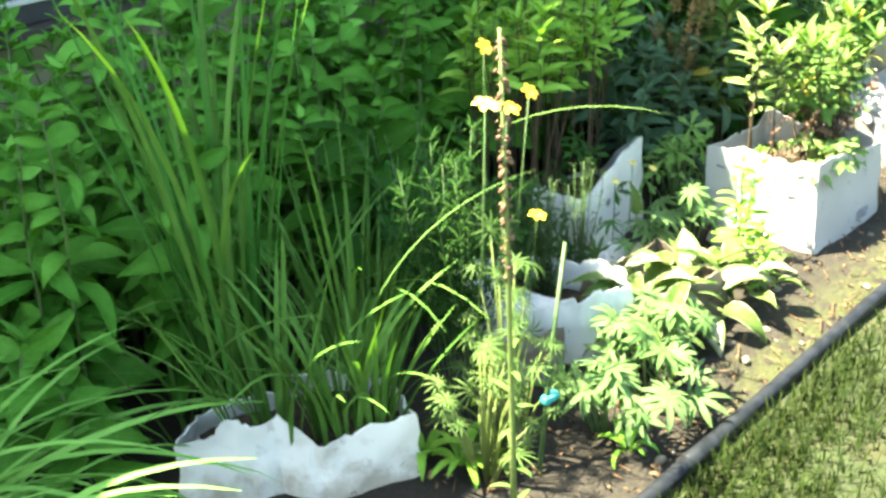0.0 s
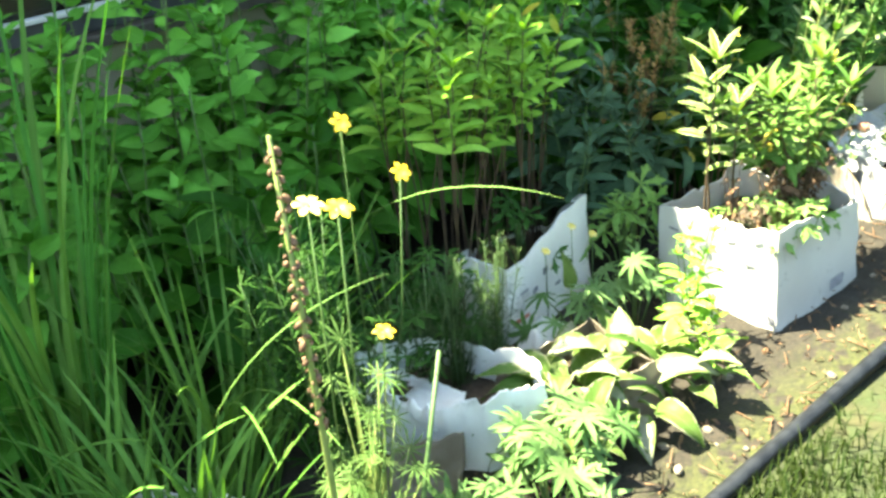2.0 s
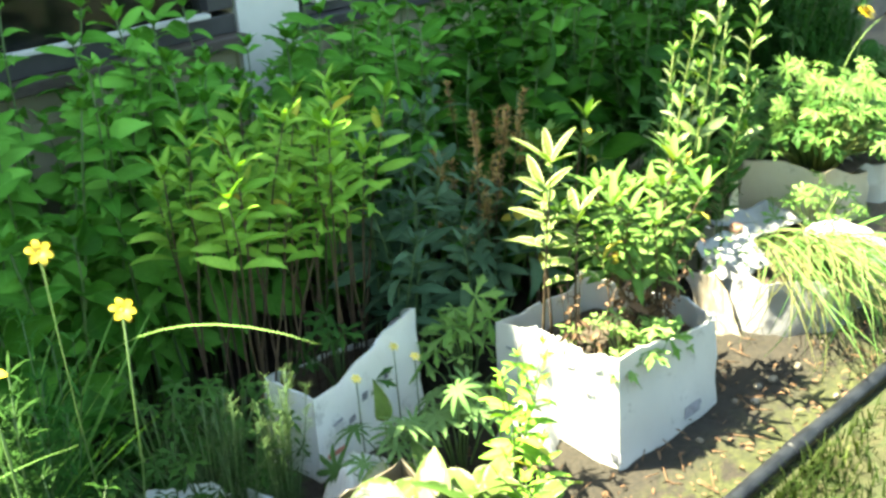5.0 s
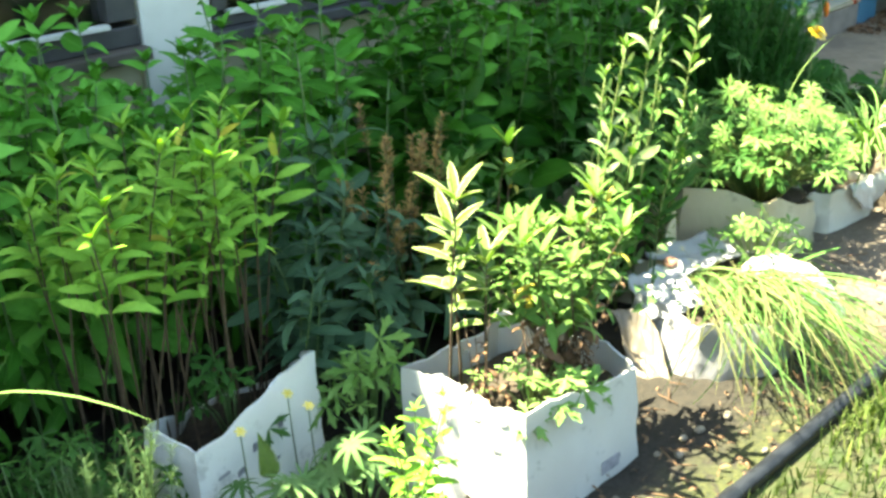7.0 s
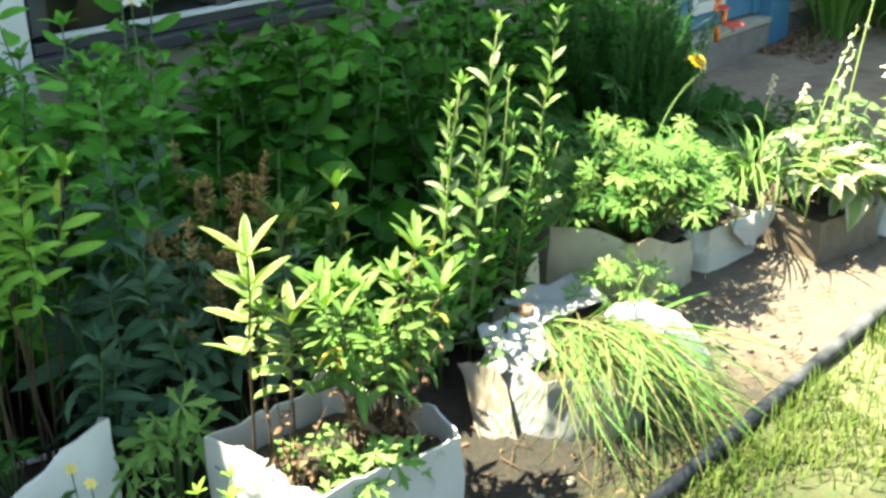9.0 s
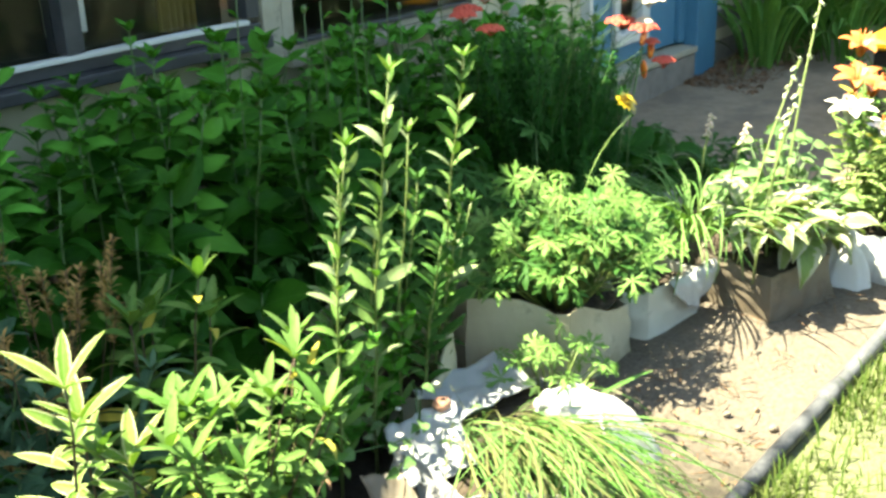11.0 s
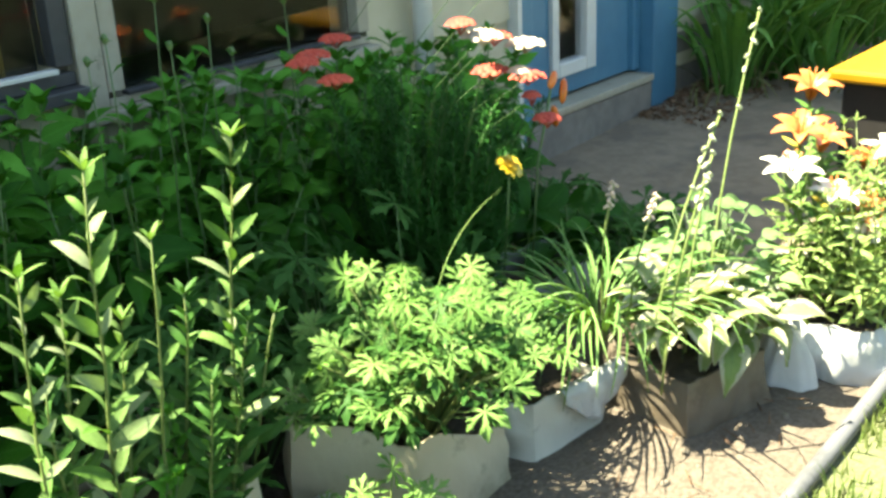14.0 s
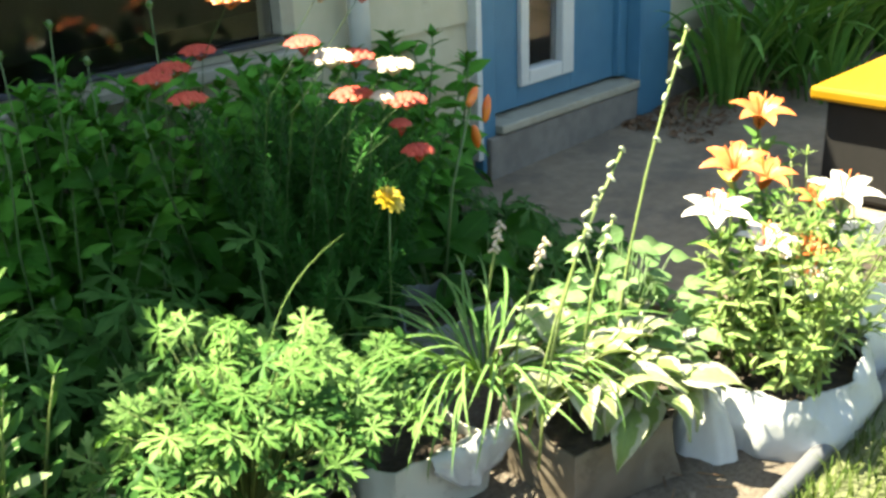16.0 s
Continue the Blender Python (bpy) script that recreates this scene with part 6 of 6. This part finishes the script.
for bx, by, n, size in ((4.81, 0.97, 18, 0.13), (4.92, 0.96, 16, 0.125), (4.77, 0.90, 18, 0.125), (4.88, 0.86, 18, 0.125), (4.96, 0.87, 12, 0.11)):
    p = thing("hosta", bx, by, "yellow-green hosta spilling over a bag", "plant", gz(bx) + 0.20, group="hostas")
    for k in range(n):
        a = 6.28 * k / n + rng.uniform(-0.3, 0.3)
        way = Vector((math.cos(a), math.sin(a), rng.uniform(-0.9, 0.6) if by < 0.9 else rng.uniform(0.0, 1.0)))
        st = way.normalized() * rng.uniform(0.03, 0.09)
        v, f = tube([(0, 0, 0), tuple(st * 0.6 + Vector((0, 0, 0.01))), tuple(st)], 0.0035, 5)
        child("leaf_stalk", mesh_of("leaf_stalk", v, f, M_STEM_LIGHT), p)
        child("leaf", rng.choice(L_HOSTA), p, placed(st, way, (0, 0, 1), size * rng.uniform(0.7, 1.15), rng.uniform(-0.3, 0.3)))
p = thing("mint", 5.03, 1.0, "low plant with many small round pale green leaves", "plant", gz(5.06) + 0.10)
mound(p, rng, L_ROUND, 130, 0.20, 0.08, 0.28, 0.052)

# hosta flower stalks
for (x0, y0, z0), (x1, y1, z1), buds in (((4.88, 0.93, 0.30), (5.202, 0.982, 0.99), 6), ((4.66, 0.95, 0.32), (4.89, 0.917, 0.823), 6), ((4.80, 0.93, 0.30), (4.90, 0.94, 0.68), 5), ((4.70, 1.02, 0.32), (4.764, 0.989, 0.67), 12), ((4.72, 1.09, 0.32), (4.746, 1.085, 0.687), 12), ((4.60, 0.88, 0.30), (4.698, 0.837, 0.797), 5)):
    p = thing("flower_stalk", x0, y0, "thin pale green flower stalk with closed buds", "flower stalk", z0, group="flower stalks")
    tip = Vector((x1 - x0, y1 - y0, z1 - z0))
    path = [tip * s + Vector((-0.03 * math.sin(math.pi * s), 0, 0.02 * math.sin(math.pi * s))) for s in (0, 0.2, 0.4, 0.6, 0.8, 1)]
    flower_stem(p, path, 0.0028, M_STEM_LIGHT)
    bud = knob("bud", 0.0075, M_BUD if buds < 10 else M_PINK, 2.2, 6)
    for k in range(buds):
        q, d = along(path, 0.80 + 0.19 * k / buds if buds >= 10 else (0.99 - 0.05 * k if k < 4 else 0.80 - 0.12 * (k - 4)))
        w = Vector((math.cos(k * 2.4), math.sin(k * 2.4), 1.2))
        child("bud", bud, p, placed(q + w * 0.006, w, (0, 0, 1), 0.65 if buds < 10 else 0.5, 0))


# ---- lilies ----
def lily(bx, by, tip, mat, label, size=0.095, tilt=0.5, turn=200, base=(5.22, 0.78)):
    p = thing("lily", base[0], base[1], label, "lily", gz(base[0]) + 0.13, group="lilies")
    top = Vector((bx - base[0], by - base[1], tip - gz(base[0]) - 0.13))
    path = [top * s + Vector((0.02 * math.sin(3 * s), 0, 0)) for s in (0, 0.3, 0.6, 0.85, 1)]
    flower_stem(p, path, 0.0045, M_STEM_LIGHT)
    for k in range(26):
        q, d = along(path, 0.08 + 0.85 * k / 26)
        a = k * 2.4
        child("leaf", L_WILLOW[k % 3], p, placed(q, (math.cos(a), math.sin(a), 0.5), (0, 0, 1), rng.uniform(0.075, 0.10), 0))
    m = Matrix.Translation(path[-1]) @ Matrix.Rotation(radians(turn), 4, "Z") @ Matrix.Rotation(tilt, 4, "X")
    petals = child("petals", petal_ring(6, 0.48, lance, 1.5, size, 1.25, mat, 7), p, m)
    h = Heap()
    for k in range(6):
        a = k * 1.047
        h.tube([(0, 0, 0), (0.008 * math.cos(a), 0.008 * math.sin(a), 0.5 * size), (0.02 * math.cos(a), 0.02 * math.sin(a), 0.8 * size)], [0.0012, 0.001, 0.002], 4)
    tagged(child("stamen", h.mesh("stamen", M_ORANGE), petals), kind="stuff")


for bx, by, z, mat, label, size, tilt, turn, base in (
        (5.521, 0.975, 0.746, M_LILY, "orange lily in full bloom", 0.11, 0.9, -40, (5.34, 0.80)),
        (5.272, 0.893, 0.702, M_LILY, "orange lily in full bloom", 0.11, 1.0, -70, (5.24, 0.78)),
        (5.37, 0.88, 0.66, M_LILY, "orange lily in full bloom", 0.10, 0.9, -20, (5.27, 0.76)),
        (5.147, 0.86, 0.634, M_WHITE_PETAL, "white lily in full bloom", 0.115, 0.6, -60, (5.16, 0.77)),
        (5.47, 0.80, 0.60, M_LILY, "orange lily half open", 0.08, 0.6, -50, (5.34, 0.74)),
        (5.467, 0.739, 0.612, M_WHITE_PETAL, "white lily in full bloom", 0.12, 0.7, -45, (5.35, 0.72)),
        (5.36, 0.76, 0.52, M_LILY, "orange lily in full bloom", 0.09, 0.8, -30, (5.28, 0.73)),
        (5.30, 0.72, 0.47, M_WHITE_PETAL, "white lily in full bloom", 0.11, 0.8, -60, (5.26, 0.71)),
        (5.20, 0.78, 0.58, M_WHITE_PETAL, "white lily in full bloom", 0.10, 0.8, -20, (5.22, 0.74))):
    lily(bx, by, z - 0.035, mat, label, size, 0.30 * tilt, turn, base)
p = thing("lily_foliage", 5.25, 0.75, "bushy yellow-green lily foliage", "plant", gz(5.24) + 0.13)
h = Heap()
for s in range(64):
    stalk(p, rng, rng.uniform(0.14, 0.38), (rng.uniform(-0.14, 0.14), rng.uniform(-0.16, 0.12)), L_WILLOW_MASS, 0.07, 0.05, 12, spiral=True, droop=0.1, r=0.003, stem_mat=M_STEM_LIGHT, offset=(rng.uniform(-0.15, 0.15), rng.uniform(-0.14, 0.12), 0), joined=h)
tagged(child("foliage", h.mesh("foliage", M_WILLOW_MASS), p), kind="stuff")

# ---- yarrow and feathery plants in the shade ----
for bx, by, hh, n, sp in ((4.60, 1.46, 0.54, 18, 0.16), (4.74, 1.50, 0.58, 20, 0.17), (4.68, 1.62, 0.58, 14, 0.16), (4.86, 1.60, 0.50, 14, 0.15)):
    p = thing("feathery_plant", bx, by, "dark green feathery-leaved plant in shade", "plant", group="feathery plants")
    feathery(p, rng, M_FEATHER_DARK, n + 14, hh + 0.12, sp + 0.05, 0.055, 110, 0.0009, stem_mat=M_STEM_DARK, wide=0.055, bend=0.16)


def yarrow(bx, by, z, size, mat, label):
    p = thing("yarrow", bx, by, label, "flower", group="yarrow flowers")
    z -= gz(bx)
    flower_stem(p, [(0.06, 0.26, 0.1), (0.05, 0.24, 0.5 * z), (0.03, 0.15, 0.85 * z), (0, 0, z - 0.012)], 0.0008, M_STEM_DARK)
    h = Heap()
    for k in range(26):
        a, q = k * 2.4, size * (k / 26) ** 0.5
        c = Vector((q * math.cos(a), q * math.sin(a), z - 0.25 * q * q / size))
        ring = [c + Vector((0.009 * math.cos(w * 1.047), 0.009 * math.sin(w * 1.047), -0.004)) for w in range(6)]
        h.put([c + Vector((0, 0, 0.005)), *ring], [(0, 1 + w, 1 + (w + 1) % 6) for w in range(6)])
        if k % 3 == 0:
            h.tube([(0, 0, z - 0.03), tuple(c - Vector((0, 0, 0.004)))], 0.0012, 3)
    child("flower_head", h.mesh("flower_head", mat), p)


REDH, CREAMH = "flat red yarrow flower head", "flat faded cream yarrow flower head"
for bx, by, z, s, mat, label in ((4.403, 1.559, 0.936, 0.042, M_RED, REDH), (4.435, 1.655, 0.975, 0.045, M_RED, REDH), (4.375, 1.625, 0.97, 0.04, M_RED, REDH), (4.495, 1.645, 1.0, 0.04, M_RED, REDH),
                                 (4.451, 1.201, 1.05, 0.045, M_CREAM, CREAMH), (4.597, 1.207, 1.01, 0.045, M_CREAM, CREAMH), (4.415, 1.225, 1.075, 0.03, M_RED, REDH), (4.545, 1.245, 1.03, 0.04, M_RED, REDH),
                                 (4.545, 1.255, 0.96, 0.045, M_RED, REDH), (4.685, 1.265, 0.92, 0.045, M_RED, REDH), (4.565, 1.199, 0.958, 0.022, M_CREAM, CREAMH), (4.612, 1.165, 0.856, 0.032, M_RED, REDH),
                                 (4.600, 1.195, 0.90, 0.018, M_RED, REDH), (4.605, 1.285, 1.13, 0.045, M_RED, REDH), (4.525, 1.305, 1.14, 0.04, M_CREAM, CREAMH), (4.465, 1.485, 1.12, 0.045, M_ORANGE, "flat orange yarrow flower head")):
    yarrow(bx, by, z, 0.85 * s, mat, label)
p = thing("marigold", 4.66, 1.30, "round yellow flower head on a stalk", "flower")
flower_stem(p, [(0.05, 0.08, 0.1), (0.02, 0.03, 0.35), (0, 0, 0.545)], 0.0025, M_STEM)
for k, (n, s, l) in enumerate(((12, 0.036, 0.2), (11, 0.030, 0.6), (9, 0.024, 1.0))):
    child("petals", petal_ring(n, 0.5, spoon, 0.5, s, l, M_YELLOW, 4, 0.3 * k), p, pose(0, 0, 0.545 + 0.003 * k, 30, 10, 0))
p = thing("daylily_stalk", 5.159, 1.525, "orange daylily buds on a bare stalk", "flower stalk")
path = [Vector((-0.18, -0.05, 0.1)), Vector((-0.1, -0.02, 0.4)), Vector((0, 0, 0.60))]
flower_stem(p, path, 0.0035, M_STEM)
for dx, dz, rot in ((0.0, 0.60, 60), (0.05, 0.56, 20), (0.01, 0.50, 160)):
    child("bud", knob("bud", 0.012, M_ORANGE, 3.0, 7), p, pose(dx, 0, dz, 0, rot, 20))
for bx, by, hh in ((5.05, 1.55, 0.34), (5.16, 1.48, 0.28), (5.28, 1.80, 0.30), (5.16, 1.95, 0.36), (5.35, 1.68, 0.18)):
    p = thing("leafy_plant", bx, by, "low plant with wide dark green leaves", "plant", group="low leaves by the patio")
    mound(p, rng, L_HEART_DIM, 16, 0.18, 0.08, hh, 0.15)
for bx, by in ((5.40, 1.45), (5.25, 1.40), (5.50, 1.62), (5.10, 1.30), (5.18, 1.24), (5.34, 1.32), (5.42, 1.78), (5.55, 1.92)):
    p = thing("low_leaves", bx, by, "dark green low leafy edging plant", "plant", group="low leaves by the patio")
    mound(p, rng, L_GERAN_SHADE, 22, 0.18, 0.05, 0.22, 0.07)
daisy(3.06, 1.80, 1.065, 0.035, M_WHITE_PETAL, M_YELLOW, "white daisy with a yellow centre", (3.08, 1.82, 0.2))

# single long stray blades
for x0, y0, z0, x1, y1, z1 in ((1.76, 1.42, 0.42, 1.94, 0.88, 0.92), (1.30, 1.12, 0.30, 1.52, 0.95, 0.84), (4.24, 1.17, 0.50, 4.301, 1.141, 0.825)):
    p = thing("stray_blade", x0, y0, "single long arching pale green blade", "leaf", z0, group="stray blades")
    d = Vector((x1 - x0, y1 - y0, z1 - z0))
    child("blade", L_STRAY, p, placed((0, 0, 0), d + Vector((0, 0, 0.1)), (0, 0, 1), d.length, 0))

# ---- by the door ----
for bx, by, n, ln in ((7.25, 2.0, 40, 0.75), (7.60, 1.95, 45, 0.8), (8.0, 1.9, 40, 0.8), (8.4, 1.8, 40, 0.85), (7.5, 1.7, 30, 0.55)):
    p = thing("iris", bx, by, "dark green strap-leaved clump by the house", "plant", group="strap leaves beyond the door")
    clump(p, rng, L_WIDE, n, ln, 0.55, 0.12, 1.5)
    clump(p, rng, L_DRY, 9, 0.45, 0.9, 0.14, 0.8, name="dry_blade", bias=(-0.2, -0.3))
box = thing("lidded_box", 6.76, 0.94, "black plastic box with an overhanging yellow lid", "box")
child("box_body", box_mesh("box_body", -0.33, 0.33, -0.28, 0.28, 0.012, 0.32, M_BLACK, 0.015), box)
child("lid", box_mesh("lid", -0.37, 0.37, -0.32, 0.32, 0.322, 0.365, M_YELLOW_LID, 0.012), box)

# ---- litter, stones and lawn ----
rng = random.Random(77)
for k in range(46):
    x, y = rng.uniform(1.7, 4.9), rng.uniform(0.63, 0.86)
    st = knob("pebble", 1.0, M_STONE, 0.55, 7) if k == 0 else st
    ob = new("pebble", st)
    s = rng.uniform(0.006, 0.017)
    ob.matrix_basis = pose(x, y, gz(x) + 0.3 * s, rng.uniform(-15, 15), rng.uniform(-15, 15), rng.uniform(0, 360)) @ Matrix.Diagonal((s, 0.7 * s, s, 1))
    tagged(ob, "small pale pebble lying on the soil", "pebble", "pebbles on the soil")
h = Heap()
for k in range(620):
    x, y = rng.uniform(1.0, 4.2), 0.62 + 0.6 * rng.random() ** 1.6
    v, f, uv = leaf_rows(0.35, lance, 1.5, 0.5, 3, 3)
    m = placed((x, y, gz(x) + 0.012), (rng.uniform(-1, 1), rng.uniform(-1, 1), rng.uniform(-0.1, 0.25)), (0, 0, 1), rng.uniform(0.012, 0.035), rng.uniform(-1, 1))
    h.put([m @ Vector(p) for p in v], f, uv)
for k in range(160):
    x, y = rng.uniform(1.2, 5.0), rng.uniform(0.62, 0.95)
    a = rng.uniform(0, 3.14)
    d = Vector((math.cos(a), math.sin(a), 0)) * rng.uniform(0.02, 0.07)
    h.tube([(x, y, gz(x) + 0.010), (x + d.x, y + d.y, gz(x) + 0.014)], 0.0015, 4)
for k in range(500):
    x, y = rng.uniform(6.7, 7.4), 2.17 - 0.35 * rng.random() ** 2
    v, f, uv = leaf_rows(0.35, lance, 1.5, 0.5, 3, 3)
    m = placed((x, y, gz(x) + 0.02), (rng.uniform(-1, 1), rng.uniform(-1, 1), rng.uniform(-0.1, 0.4)), (0, 0, 1), rng.uniform(0.02, 0.06), rng.uniform(-1, 1))
    h.put([m @ Vector(p) for p in v], f, uv)
tagged(new("leaf_litter", h.mesh("leaf_litter", M_DEAD)), "scattered dry brown leaves and twigs on the soil", "leaf litter", kind="stuff")

# Below x 3.3 the grass colour is dimmed, in place of weaker light.
for x0, x1, count, mat in ((0.9, 3.3, 22000, M_GRASS_DIM), (3.3, 6.2, 22000, M_GRASS)):
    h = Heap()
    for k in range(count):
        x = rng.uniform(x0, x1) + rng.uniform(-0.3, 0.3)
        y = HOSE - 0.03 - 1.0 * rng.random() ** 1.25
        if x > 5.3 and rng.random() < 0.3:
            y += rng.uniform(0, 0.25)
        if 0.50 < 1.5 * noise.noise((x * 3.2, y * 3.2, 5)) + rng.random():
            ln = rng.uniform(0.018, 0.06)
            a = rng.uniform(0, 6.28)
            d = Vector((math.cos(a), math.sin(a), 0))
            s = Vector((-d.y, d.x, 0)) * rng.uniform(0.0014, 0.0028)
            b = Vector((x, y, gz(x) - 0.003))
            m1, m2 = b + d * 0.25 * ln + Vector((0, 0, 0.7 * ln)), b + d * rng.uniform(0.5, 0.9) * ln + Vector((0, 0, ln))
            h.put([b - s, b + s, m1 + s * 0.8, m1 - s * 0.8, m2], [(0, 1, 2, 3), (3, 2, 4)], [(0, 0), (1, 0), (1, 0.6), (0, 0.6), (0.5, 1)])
    tagged(new("lawn_grass", h.mesh("lawn_grass", mat)), "short mossy lawn grass in a dimmed green" if x1 < 4 else "short sunlit yellow-green lawn grass", "grass", kind="stuff")

# ---- an unseen hedge across the lawn, added to darken the window reflections ----
rng = random.Random(9)
h = Heap()
for k in range(5200):
    x, q = rng.uniform(-7, 14), rng.random()
    y = -7.2 - 0.5 * math.sin(2.1 * x) * 0.4 + 0.5 * noise.noise((x, 3 * q, 0)) - 0.5 * q * q
    v, f, uv = leaf_rows(0.6, ovate, 0.6, 0.3, 3, 3)
    m = placed((x, y, 0.02 + 2.7 * q), (rng.uniform(-1, 1), rng.uniform(0.1, 1), rng.uniform(-0.6, 0.4)), (0, 0.6, 1), rng.uniform(0.2, 0.4), rng.uniform(-0.6, 0.6))
    h.put([m @ Vector(c) for c in v], f, uv)
hedge = tagged(new("hedge"), "unseen dark hedge added for the window reflections", "hedge")
tagged(child("foliage", h.mesh("foliage", M_HEDGE), hedge), kind="stuff")
child("hedge_core", box_mesh("hedge_core", -7, 14, -8.6, -7.7, -0.2, 2.6, M_SOIL, 0.2), hedge)
